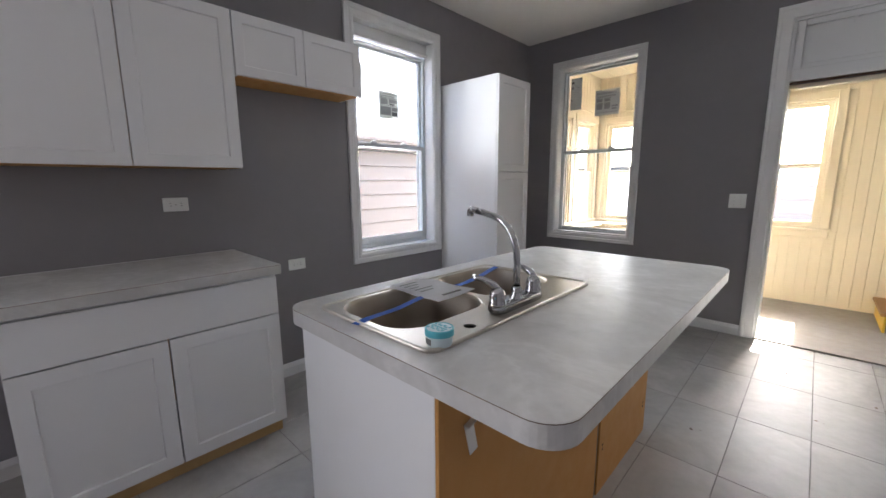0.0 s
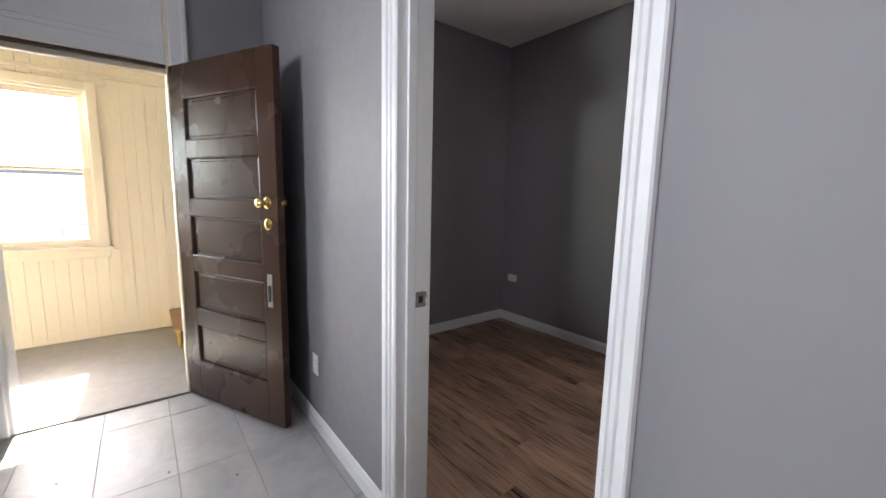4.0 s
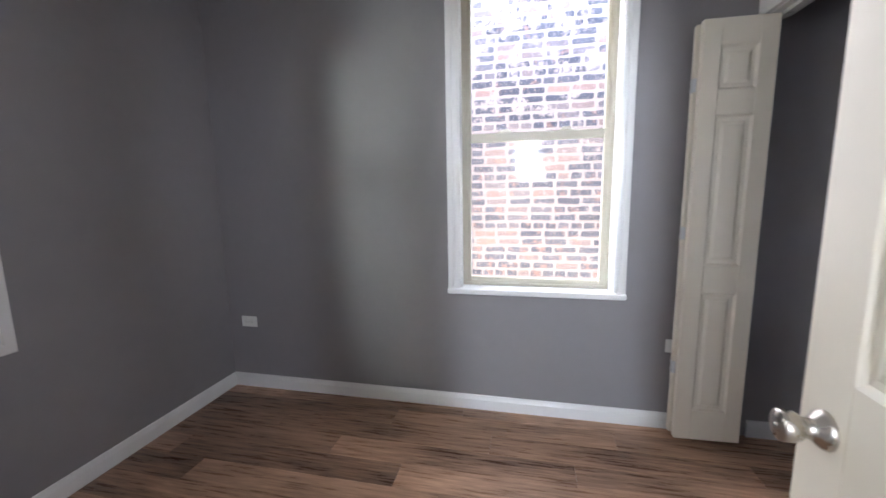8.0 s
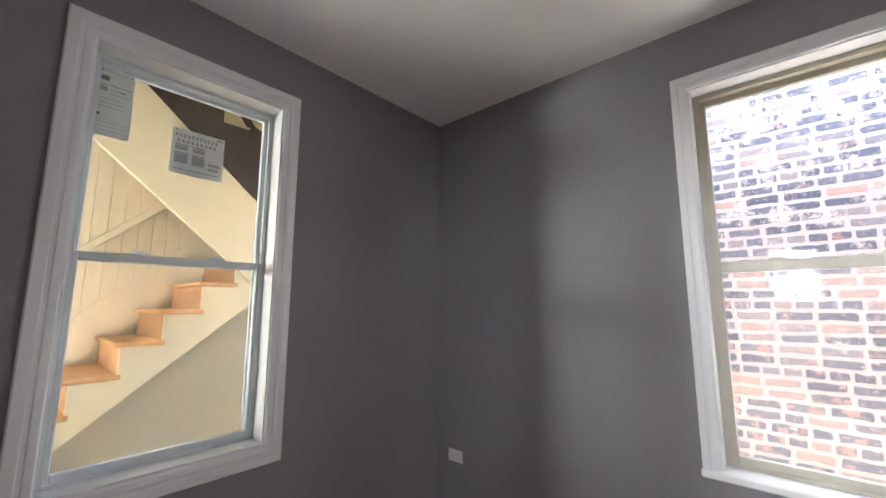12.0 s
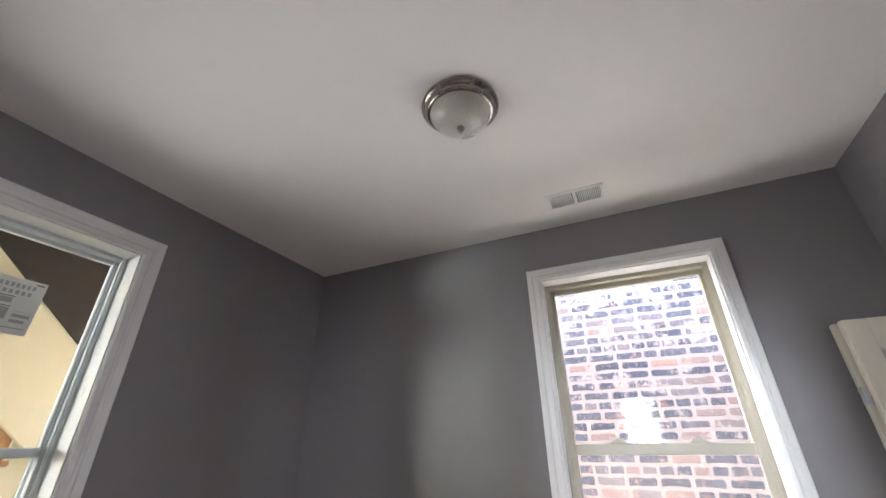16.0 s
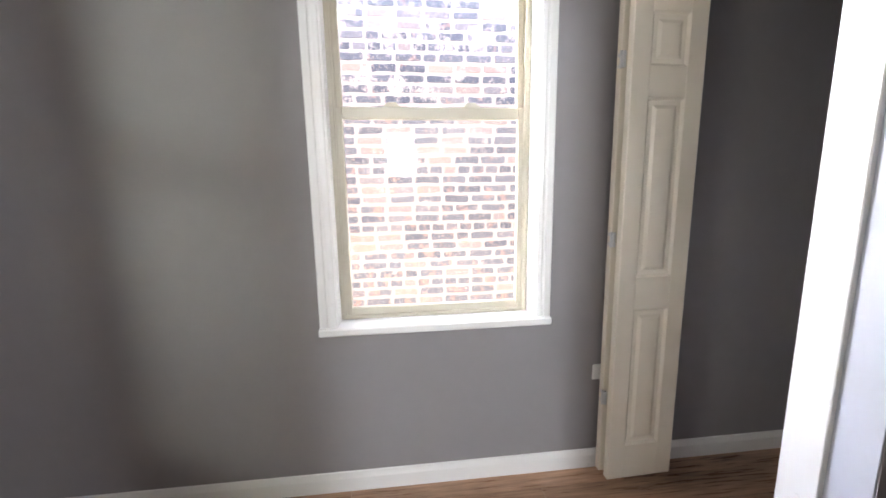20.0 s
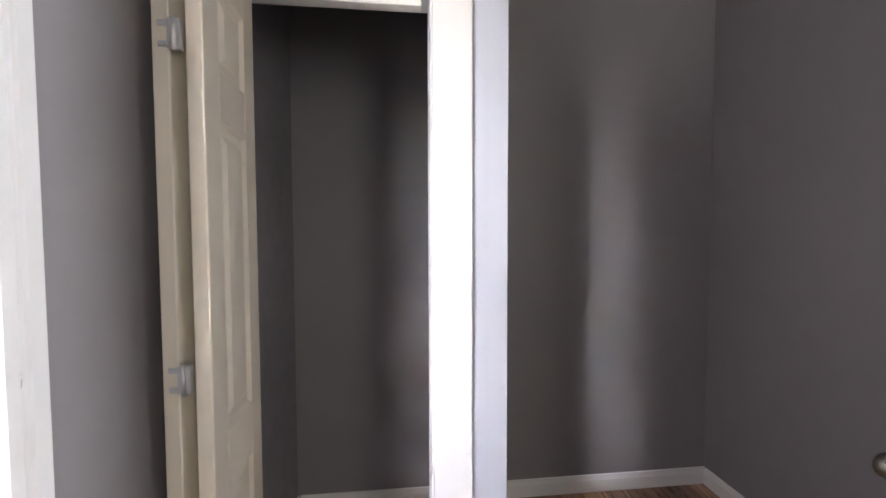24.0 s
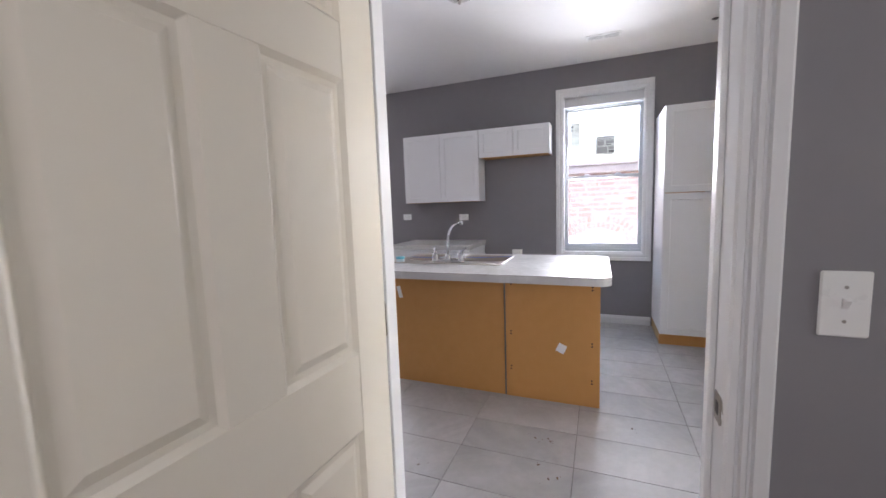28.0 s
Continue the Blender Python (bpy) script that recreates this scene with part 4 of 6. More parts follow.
ENTRY_W, ENTRY_H = 0.862, 2.0
entry_door = tagged(empty("entry_door", pose(0.722, 3.898, 0.014, 0, 0, -64.2)), "dark brown varnished five-panel entry door standing open", "door")
leaf(entry_door, ENTRY_W, ENTRY_H, 0.044, 1, (0.24, 0.24, 0.24, 0.24, 0.24), 0.125, (0.235, 0.095, 0.095, 0.095, 0.095, 0.185), BROWN, BROWNPANEL, False)
for s in (-1, 1):
    k = part("door_knob", knob_bm(0.062, 0.025), BRASS, entry_door, "polished brass door knob", True)
    k.matrix_basis = Matrix.Translation((ENTRY_W - 0.07, s * 0.022, 1.235)) @ Matrix.Rotation(radians(-90 * s), 4, 'X')
    k = part("deadbolt", lathe([(0, 0.008), (0.012, 0.010), (0.02, 0.008), (0.031, 0.005), (0.033, 0), (0.0, 0)], 28), BRASS, entry_door, "round brass deadbolt", True)
    k.matrix_basis = Matrix.Translation((ENTRY_W - 0.07, s * 0.022, 1.125)) @ Matrix.Rotation(radians(-90 * s), 4, 'X')
    part("slot", box(-0.006, 0.006, -0.0015, 0.0015, 0.009, 0.0112), DARKHOLE, k)
lockcase = part("mortise_plate", box(ENTRY_W - 0.095, ENTRY_W - 0.055, -0.026, -0.022, 0.68, 0.86, 0.002), STEELDARK, entry_door, "old steel lock escutcheon")
part("thumb_piece", box(ENTRY_W - 0.082, ENTRY_W - 0.068, -0.034, -0.026, 0.71, 0.80, 0.003), DARKHOLE, lockcase)
part("edge_bolt", box(ENTRY_W, ENTRY_W + 0.022, -0.008, 0.008, 1.222, 1.246, 0.003), BRASS, entry_door)
for z in (0.25, 1.0, 1.72):
    hinge(entry_door, Matrix.Translation((0.0, 0.024, z)) @ Matrix.Rotation(radians(80), 4, 'Z'), STEELDARK, 0.10)

# closet casing, head track and folded bifold leaves
closet = tagged(empty("closet_frame", pose(0, 0, 0)), "white painted closet casing with sliding track", "door frame", kind="structure")
part("casing", box(2.852, 2.968, CLOSET_Y1, CLOSET_Y1 + 0.02, 0, 2.19, 0.003), WHITE, closet)
# the end board's blue-grey paints in its shade and the sky's blue light
part("end_board", box(2.744, 2.852, CLOSET_Y1, CLOSET_Y1 + 0.004, 0, CEILING_Z, 0.001), BLUEGREY, closet, "wall end board tinted blue-grey for shade")
part("head_casing", box(2.968, EAST_X, CLOSET_Y1, CLOSET_Y1 + 0.02, 2.08, 2.19, 0.003), WHITE, closet)
part("side_jamb", box(2.961, 2.973, CLOSET_Y0, CLOSET_Y1, 0, 2.08, 0.001), WHITE, closet)
part("head_jamb", box(2.973, EAST_X, CLOSET_Y0, CLOSET_Y1, 2.075, 2.086, 0.001), WHITE, closet)
part("track", box(2.995, EAST_X - 0.005, 0.80, 0.83, 2.058, 2.075, 0.002), PLATE, closet)
part("inner_casing", box(2.968, EAST_X, CLOSET_Y0 - 0.016, CLOSET_Y0, 2.08, 2.17, 0.003), WHITE, closet)


def bifold_leaf(parent, name, m):
    s = part(name, box(0.012, 0.293, -0.008, 0.008, 0.012, 2.028), BIFOLDPAINT, parent)
    s.matrix_basis = m
    leaf(s, 0.305, 2.04, 0.033, 1, (0.62, 0.70, 0.19), 0.075, (0.16, 0.14, 0.115, 0.115), BIFOLDPAINT)
    return s


bifold = tagged(empty("bifold_door", pose(3.482, 0.845, 0.02)), "ivory panelled bifold closet door folded open", "door")
first = bifold_leaf(bifold, "door_leaf", Matrix.Translation((0.0, 0.0, 0.0)) @ Matrix.Rotation(radians(92), 4, 'Z'))
second = bifold_leaf(bifold, "door_leaf", Matrix.Translation((0.041, 0.008, 0.0)) @ Matrix.Rotation(radians(88.5), 4, 'Z'))
for z in (0.34, 1.04, 1.735):
    hg = part("hinge", tube([(0, 0, 0), (0, 0, 0.064)], 0.0045, 10), PLATESTEEL, bifold, "small zinc hinge", True)
    hg.matrix_basis = Matrix.Translation((0.0205, 0.3215, z))
    part("leaf_plate", box(-0.012, 0.0, -0.0150, -0.0022, 0.002, 0.062, 0.0006), PLATESTEEL, hg)
    part("leaf_plate", box(0.0, 0.013, -0.004, -0.0022, 0.002, 0.062, 0.0006), PLATESTEEL, hg)
    for dz in (0.006, 0.046):
        part("tab", box(0.013, 0.030, -0.004, -0.0018, dz, dz + 0.012, 0.0006), PLATESTEEL, hg)
part("pivot_pin", tube([(0.03, 0.02, 2.036), (0.03, 0.02, 2.055)], 0.005, 8), STEELDARK, bifold)
part("pivot_foot", tube([(0.03, 0.02, -0.02), (0.03, 0.02, 0.004)], 0.006, 8), STEELDARK, bifold)
# ---- kitchen cabinets ----


def shaker(name, parent, m, w, h, t=0.019, frame_w=0.057, mat=CAB):
    """A shaker door in local x (width), z (height), its face at y = t."""
    bm = bmesh.new()
    b = 0.0015
    outer = [(b, b), (w - b, b), (w - b, h - b), (b, h - b)]
    rings = [[(0, 0, 0), (w, 0, 0), (w, 0, h), (0, 0, h)], [(0, t - b, 0), (w, t - b, 0), (w, t - b, h), (0, t - b, h)], [(x, t, z) for x, z in outer]]
    f = frame_w
    rings.append([(f, t, f), (w - f, t, f), (w - f, t, h - f), (f, t, h - f)])
    g = f + 0.004
    rings.append([(g, t - 0.008, g), (w - g, t - 0.008, g), (w - g, t - 0.008, h - g), (g, t - 0.008, h - g)])
    rv = [[bm.verts.new(p) for p in r] for r in rings]
    for a, c in zip(rv, rv[1:]):
        for i in range(4):
            bm.faces.new((a[i], a[(i + 1) % 4], c[(i + 1) % 4], c[i]))
    bm.faces.new(rv[-1])
    bm.faces.new(rv[0][::-1])
    d = part(name, bm, mat, parent)
    d.matrix_basis = m
    return d


def slab(name, parent, m, w, h, t=0.019, mat=CAB):
    d = part(name, box(0, w, 0, t, 0, h, 0.002), mat, parent)
    d.matrix_basis = m
    return d


def facing_east(x, y, z):
    """Local x runs north to south... here along +y, local y out to the east."""
    return Matrix(((0, 1, 0, x), (1, 0, 0, y), (0, 0, 1, z), (0, 0, 0, 1)))


def cabinet_box(parent, x0, x1, y0, y1, z0, z1, t=0.016, bottom=CAB, side=CAB):
    part("side_panel", box(x0, x1, y0, y0 + t, z0, z1, 0.001), side, parent)
    part("side_panel", box(x0, x1, y1 - t, y1, z0, z1, 0.001), side, parent)
    part("top_panel", box(x0, x1, y0 + t, y1 - t, z1 - t, z1), CAB, parent)
    part("bottom_panel", box(x0, x1 - 0.002, y0 + t, y1 - t, z0, z0 + t), bottom, parent)
    part("back_panel", box(x0, x0 + 0.006, y0 + t, y1 - t, z0 + t, z1 - t), FIBRE, parent)


UP_X = -2.105
wall_cab = tagged(empty("wall_cabinet", pose(0, 0, 0)), "tall white two-door wall cabinet with shaker doors", "cabinet", "kitchen wall cabinets")
cabinet_box(wall_cab, WEST_X, UP_X, -0.255, 0.689, 1.388, 2.18, bottom=FIBRE)
shaker("door", wall_cab, facing_east(UP_X, -0.253, 1.390), 0.468, 0.788)
shaker("door", wall_cab, facing_east(UP_X, 0.219, 1.390), 0.468, 0.788)
short_cab = tagged(empty("wall_cabinet", pose(0, 0, 0)), "short white two-door wall cabinet with tan underside", "cabinet", "kitchen wall cabinets")
cabinet_box(short_cab, WEST_X, UP_X, 0.692, 1.468, 1.866, 2.18, bottom=FIBRE)
part("face_rail", box(UP_X - 0.05, UP_X - 0.004, 0.708, 1.452, 1.862, 1.882), FIBRE, short_cab)
shaker("door", short_cab, facing_east(UP_X, 0.695, 1.868), 0.384, 0.31, frame_w=0.05)
shaker("door", short_cab, facing_east(UP_X, 1.083, 1.868), 0.384, 0.31, frame_w=0.05)

BASE_X = -1.742
base_cab = tagged(empty("base_cabinet", pose(0, 0, 0)), "white base cabinet with false drawer and two doors", "cabinet")
cabinet_box(base_cab, WEST_X, BASE_X, -0.266, 0.668, 0.085, 0.868)
part("toe_kick", box(WEST_X, BASE_X - 0.045, -0.262, 0.664, 0, 0.085), FIBRE2, base_cab, "raw tan toe kick board")
slab("drawer_front", base_cab, facing_east(BASE_X, -0.263, 0.668), 0.928, 0.186)
shaker("door", base_cab, facing_east(BASE_X, -0.263, 0.09), 0.461, 0.572)
shaker("door", base_cab, facing_east(BASE_X, 0.204, 0.09), 0.461, 0.572)
counter = tagged(part("countertop", prism(rounded(WEST_X, -1.70, -0.282, 0.686, 0.006, 2), 0.868, 0.915, "z", 0.002), LAMINATE), "mottled grey laminate countertop on the base cabinet", "countertop")
part("edge_seam", box(-1.7005, -1.6994, -0.280, 0.684, 0.9115, 0.9130), THRESH, counter, "thin dark seam along the laminate edge")
part("caulk_line", box(WEST_X, WEST_X + 0.004, -0.280, 0.684, 0.9148, 0.9185, 0.001), WHITE, counter)

PAN_X = -1.725
pantry = tagged(empty("pantry_cabinet", pose(0, 0, 0)), "tall white pantry cabinet with two stacked doors", "cabinet")
cabinet_box(pantry, WEST_X, PAN_X, 2.483, 2.938, 0.108, 2.14)
part("toe_kick", box(WEST_X, PAN_X - 0.05, 2.487, 2.934, 0, 0.108), FIBRE2, pantry, "raw tan toe kick board")
part("toe_board", box(PAN_X - 0.05, PAN_X - 0.036, 2.483, 2.938, 0.0, 0.108, 0.001), FIBRE, pantry)
shaker("door", pantry, facing_east(PAN_X, 2.485, 0.112), 0.451, 1.275)
shaker("door", pantry, facing_east(PAN_X, 2.485, 1.393), 0.451, 0.742)


# ---- island ----
def plate_with_holes(outer, holes, z0, z1):
    bm = bmesh.new()
    loops = []
    for pts in (outer, *holes):
        loops.append([[bm.verts.new((x, y, z)) for x, y in pts] for z in (z0, z1)])
    for level in (0, 1):
        edges = []
        for lp in loops:
            ring = lp[level]
            for i in range(len(ring)):
                edges.append(bm.edges.new((ring[i], ring[(i + 1) % len(ring)])))
        bmesh.ops.triangle_fill(bm, use_beauty=True, use_dissolve=False, edges=edges)
    for low, high in loops:
        n = len(low)
        for i in range(n):
            bm.faces.new((low[i], low[(i + 1) % n], high[(i + 1) % n], high[i]))
    return bm


ISL = (-1.045, -0.075, 0.405, 2.03)
SINK = (-0.935, -0.424, 0.462, 1.325)
island_top = plate_with_holes(rounded(*ISL, 0.075, 8), [rounded(SINK[0] + 0.02, SINK[1] - 0.02, SINK[2] + 0.02, SINK[3] - 0.02, 0.03, 4)], 0.866, 0.915)
top_ob = tagged(part("island_countertop", island_top, LAMINATE), "mottled grey laminate island top with rounded corners", "countertop")
part("edge_seam", plate_with_holes(rounded(ISL[0] - 0.0006, ISL[1] + 0.0006, ISL[2] - 0.0006, ISL[3] + 0.0006, 0.0756, 8), [rounded(ISL[0] + 0.002, ISL[1] - 0.002, ISL[2] + 0.002, ISL[3] - 0.002, 0.073, 8)], 0.9125, 0.9140), THRESH, top_ob, "thin dark seam along the laminate edge")
island = tagged(empty("kitchen_island", pose(0, 0, 0)), "island cabinets with white ends and raw fibreboard backs", "cabinet")
part("end_panel", box(-0.985, -0.384, 0.432, 0.448, 0.0, 0.866, 0.001), CAB, island, "white end panel")
part("back_panel", box(-0.388, -0.372, 0.448, 1.352, 0.0, 0.866, 0.001), FIBRE, island, "raw orange fibreboard back")
part("corner_strip", box(-0.384, -0.372, 0.432, 0.448, 0.0, 0.866, 0.001), FIBRE, island)
part("gap_edge", box(-0.384, -0.374, 1.352, 1.364, 0.0, 0.866), PRINT, island)
part("back_panel", box(-0.384, -0.366, 1.364, 1.972, 0.0, 0.866, 0.001), FIBRE, island, "raw orange fibreboard back")
part("end_panel", box(-0.985, -0.384, 1.956, 1.972, 0.0, 0.866, 0.001), CAB, island, "white end panel")
part("floor_panel", box(-0.968, -0.388, 0.448, 1.956, 0.10, 0.116), CAB, island)
part("toe_kick", box(-0.93, -0.915, 0.448, 1.956, 0.0, 0.10), FIBRE2, island)
part("face_frame", box(-0.985, -0.969, 0.448, 1.956, 0.10, 0.866), CAB, island)
for y0, y1 in ((0.452, 0.90), (0.904, 1.352), (1.366, 1.952)):
    slab("drawer_front", island, Matrix(((0, -1, 0, -0.985), (1, 0, 0, y0), (0, 0, 1, 0.69), (0, 0, 0, 1))), y1 - y0, 0.165)
    shaker("door", island, Matrix(((0, -1, 0, -0.985), (1, 0, 0, y0), (0, 0, 1, 0.11), (0, 0, 0, 1))), y1 - y0, 0.575)
for y, z in ((1.405, 0.82), (1.405, 0.80), (1.925, 0.80), (1.925, 0.78), (1.40, 0.47), (1.40, 0.45), (1.925, 0.43), (1.925, 0.41), (1.40, 0.22), (1.40, 0.20), (1.925, 0.18), (1.925, 0.16)):
    part("screw_hole", lathe([(0, 0.0008), (0.006, 0.0008), (0.006, 0)], 10, Matrix.Translation((-0.366, y, z)) @ Matrix.Rotation(radians(90), 4, 'Y')), DARKHOLE, island)
part("stamp", box(-0.366, -0.3655, 1.425, 1.485, 0.815, 0.835), BROWN, island, "faint red printed stamp")
part("paper_tag", box(-0.366, -0.3645, -0.028, 0.028, -0.03, 0.03), PAPER, island, "white paper tag").matrix_basis = Matrix.Translation((0, 1.735, 0.38)) @ Matrix.Rotation(radians(-24), 4, 'X')
# L-shaped white strip standing in for a hanging paper tag
tag_strip = part("corner_bracket", prism([(0, 0), (0.016, 0.0), (0.016, 0.003), (0.003, 0.003), (0.003, 0.092), (0, 0.092)], -0.015, 0.015, "y", 0.0006), PLATE, island, "white strip for the hanging paper tag")
tag_strip.matrix_basis = Matrix.Translation((-0.372, 0.53, 0.745)) @ Matrix.Rotation(radians(14), 4, 'X') @ Matrix.Scale(-1, 4, (0, 0, 1))

# sink
sink = tagged(empty("kitchen_sink", pose(0, 0, 0)), "double-bowl stainless steel drop-in sink in the island", "sink")
BOWLS = [(-0.908, -0.556, 0.494, 0.888), (-0.908, -0.556, 0.912, 1.306)]
rim = plate_with_holes(rounded(*SINK, 0.035, 6), [rounded(*b, 0.105, 8) for b in BOWLS] + [rounded(-0.489, -0.455, 0.640, 0.674, 0.0169, 5)], 0.9155, 0.9215)
part("rim", rim, STEEL, sink, "brushed steel rim")
part("raised_edge", tube([(x, y, 0.9195) for x, y in rounded(*[v + s for v, s in zip(SINK, (0.006, -0.006, 0.006, -0.006))], 0.03, 6)] + [(SINK[1] - 0.006, SINK[3] - 0.036, 0.9195)], 0.0065, 8), STEEL, sink, "", True)
for b in BOWLS:
    rings = []
    for ins, z, r in ((0.0, 0.9210, 0.105), (0.004, 0.9185, 0.103), (0.009, 0.910, 0.10), (0.015, 0.80, 0.095), (0.021, 0.77, 0.09), (0.038, 0.752, 0.075), (0.06, 0.745, 0.06), (0.12, 0.742, 0.03)):
        rings.append((rounded(b[0] + ins, b[1] - ins, b[2] + ins, b[3] - ins, r, 8), z))
    bm = bmesh.new()
    rv = [[bm.verts.new((x, y, z)) for x, y in pts] for pts, z in rings]
    for a, c in zip(rv, rv[1:]):
        for i in range(len(a)):
            bm.faces.new((a[i], a[(i + 1) % len(a)], c[(i + 1) % len(a)], c[i]))
    bm.faces.new(rv[-1])
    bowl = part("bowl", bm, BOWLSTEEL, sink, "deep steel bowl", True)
    part("drain", lathe([(0.0, 0.001), (0.03, 0.001), (0.042, 0.004), (0.044, 0.0)], 24, Matrix.Translation(((b[0] + b[1]) / 2, (b[2] + b[3]) / 2, 0.742))), CHROME, bowl, "", True)
part("spare_hole", lathe([(0, 0), (0.02, 0.0)], 16, Matrix.Translation((-0.472, 0.657, 0.9))), DARKHOLE, sink)

faucet = tagged(empty("kitchen_faucet", pose(-0.487, 0.905, 0.9215)), "chrome two-handle faucet with high curved spout", "faucet")
part("base_plate", prism(rounded(-0.029, 0.029, -0.128, 0.128, 0.028, 6), 0, 0.022, "z", 0.004), CHROME, faucet, "", True)
part("spout_collar", lathe([(0.022, 0.02), (0.021, 0.028), (0.016, 0.034), (0.018, 0.046), (0.016, 0.056), (0.012, 0.06)], 20), CHROME, faucet, "", True)
spout = [(0, 0, 0.05), (0, 0, 0.13), (-0.003, 0, 0.165), (-0.016, 0.003, 0.205), (-0.038, 0.006, 0.238), (-0.07, 0.011, 0.262), (-0.108, 0.018, 0.274), (-0.15, 0.026, 0.281), (-0.19, 0.033, 0.286)]
part("spout", tube(spout, 0.0108, 14), CHROME, faucet, "", True)
part("aerator", tube([(-0.185, 0.032, 0.286), (-0.215, 0.037, 0.290), (-0.222, 0.039, 0.284), (-0.223, 0.039, 0.266)], [0.0115, 0.0125, 0.0125, 0.0115], 14), CHROME, faucet, "", True)
for s in (-1, 1):
    h = part("valve_body", lathe([(0.026, 0.02), (0.027, 0.03), (0.024, 0.034), (0.026, 0.05), (0.021, 0.066), (0.012, 0.074), (0, 0.076)], 20, Matrix.Translation((0, s * 0.102, 0))), CHROME, faucet, "", True)
    part("lever", tube([(0, s * 0.102, 0.066), (-0.012, s * 0.108, 0.082), (-0.040, s * 0.124, 0.098), (-0.066, s * 0.140, 0.104)] if s < 0 else [(0, s * 0.102, 0.066), (-0.012, s * 0.106, 0.082), (-0.045, s * 0.112, 0.094), (-0.075, s * 0.116, 0.098)], [0.013, 0.012, 0.009, 0.007], 12), CHROME, h, "", True)

paper = bmesh.new()
N = 8
grid = []
for i in range(N + 1):
    row = []
    for j in range(N + 1):
        u, v = i / N, j / N
        x = -0.952 + 0.272 * u
        y = 0.742 + 0.19 * v + 0.006 * u
        row.append(paper.verts.new((x, y, 0.925 + 0.004 * math.sin(5 * u + 3 * v) ** 2 - 0.004 * u * (1 - v))))
    grid.append(row)
for i in range(N):
    for j in range(N):
        paper.faces.new((grid[i][j], grid[i + 1][j], grid[i + 1][j + 1], grid[i][j + 1]))
bmesh.ops.solidify(paper, geom=paper.faces[:], thickness=0.0006)
sheet = tagged(part("instruction_sheet", paper, PAPER), "white printed sheet lying across the sink divider", "paper")
for k in range(5):
    part("print_bar", box(-0.91 + 0.028 * k, -0.902 + 0.028 * k, 0.775, 0.86 - 0.02 * (k % 3), 0.9295, 0.9300), PRINTLIGHT, sheet)
part("heading", box(-0.715, -0.703, 0.80, 0.89, 0.9295, 0.9302), PRINT, sheet)
tape = bmesh.new()
pts = [(-0.708, 0.45, 0.9225), (-0.722, 0.50, 0.9225), (-0.74, 0.62, 0.917), (-0.758, 0.74, 0.923), (-0.77, 0.90, 0.9225), (-0.79, 1.02, 0.918), (-0.822, 1.16, 0.918), (-0.848, 1.26, 0.921), (-0.865, 1.33, 0.9225)]
for (a, c) in zip(pts, pts[1:]):
    d = (Vector(c) - Vector(a)).normalized()
    n = Vector((-d.y, d.x, 0)) * 0.013
    q = [tape.verts.new(Vector(p) + s) for p, s in ((a, -n), (a, n), (c, n), (c, -n))]
    tape.faces.new(q)
bmesh.ops.remove_doubles(tape, verts=tape.verts[:], dist=0.006)
bmesh.ops.solidify(tape, geom=tape.faces[:], thickness=0.0005)
tagged(part("masking_tape", tape, TAPE), "blue masking tape stretched across the sink bowls", "tape")
tub = tagged(empty("putty_tub", pose(-0.450, 0.517, 0.9215)), "small pale blue plastic tub with turquoise lid", "tub")
part("cup", lathe([(0, 0), (0.030, 0.0), (0.031, 0.003), (0.033, 0.030), (0.033, 0.031)], 28), TUB, tub, "", True)
lid = part("lid", lathe([(0.0355, 0.026), (0.0355, 0.040), (0.034, 0.042), (0.031, 0.041), (0.0, 0.041)], 28), LID, tub, "turquoise embossed lid")
part("label_disc", lathe([(0.0305, 0.0405), (0.0305, 0.0415), (0.029, 0.0418), (0.0, 0.0418)], 28), TUB, lid, "pale printed disc")
for k in range(6):
    for j in range(3):
        x, y = -0.024 + 0.0085 * k, -0.019 + 0.013 * j + 0.003 * (k % 2)
        part("emboss", box(x, x + 0.0055, y, y + 0.006 + 0.003 * ((k + j) % 2), 0.0418, 0.0427, 0.0003), LID, lid)
for a in (-26, -12, 0):
    part("mark", box(-0.003, 0.003, -0.0338, -0.0318, 0.006, 0.020), PRINT, tub, "dark marker stroke").matrix_basis = Matrix.Rotation(radians(a), 4, 'Z')


# ---- electrical ----
def outlet(label, m, horizontal=True):
    o = tagged(empty("outlet", m), label, "outlet", "wall outlets")
    w, h = (0.118, 0.074) if horizontal else (0.074, 0.118)
    part("plate", box(-w / 2, w / 2, 0, 0.006, -h / 2, h / 2, 0.003), PLATE, o)
    for s in (-1, 1):
        cx, cz = (s * 0.024, 0) if horizontal else (0, s * 0.024)
        f = part("socket", box(cx - 0.015, cx + 0.015, 0.005, 0.0075, cz - 0.014, cz + 0.014, 0.001), PLATE, o)
        for e in (-1, 1):
            a, b = (0.0, e * 0.006) if horizontal else (e * 0.006, 0.0)
            hw, hh = (0.004, 0.001) if horizontal else (0.001, 0.004)
            part("slot", box(cx + a - hw, cx + a + hw, 0.0074, 0.0080, cz + b - hh, cz + b + hh), DARKHOLE, f)
    part("screw", lathe([(0, 0.0075), (0.003, 0.007), (0.003, 0.005)], 10, Matrix.Rotation(radians(-90), 4, 'X')), STEELDARK, o)
    return o


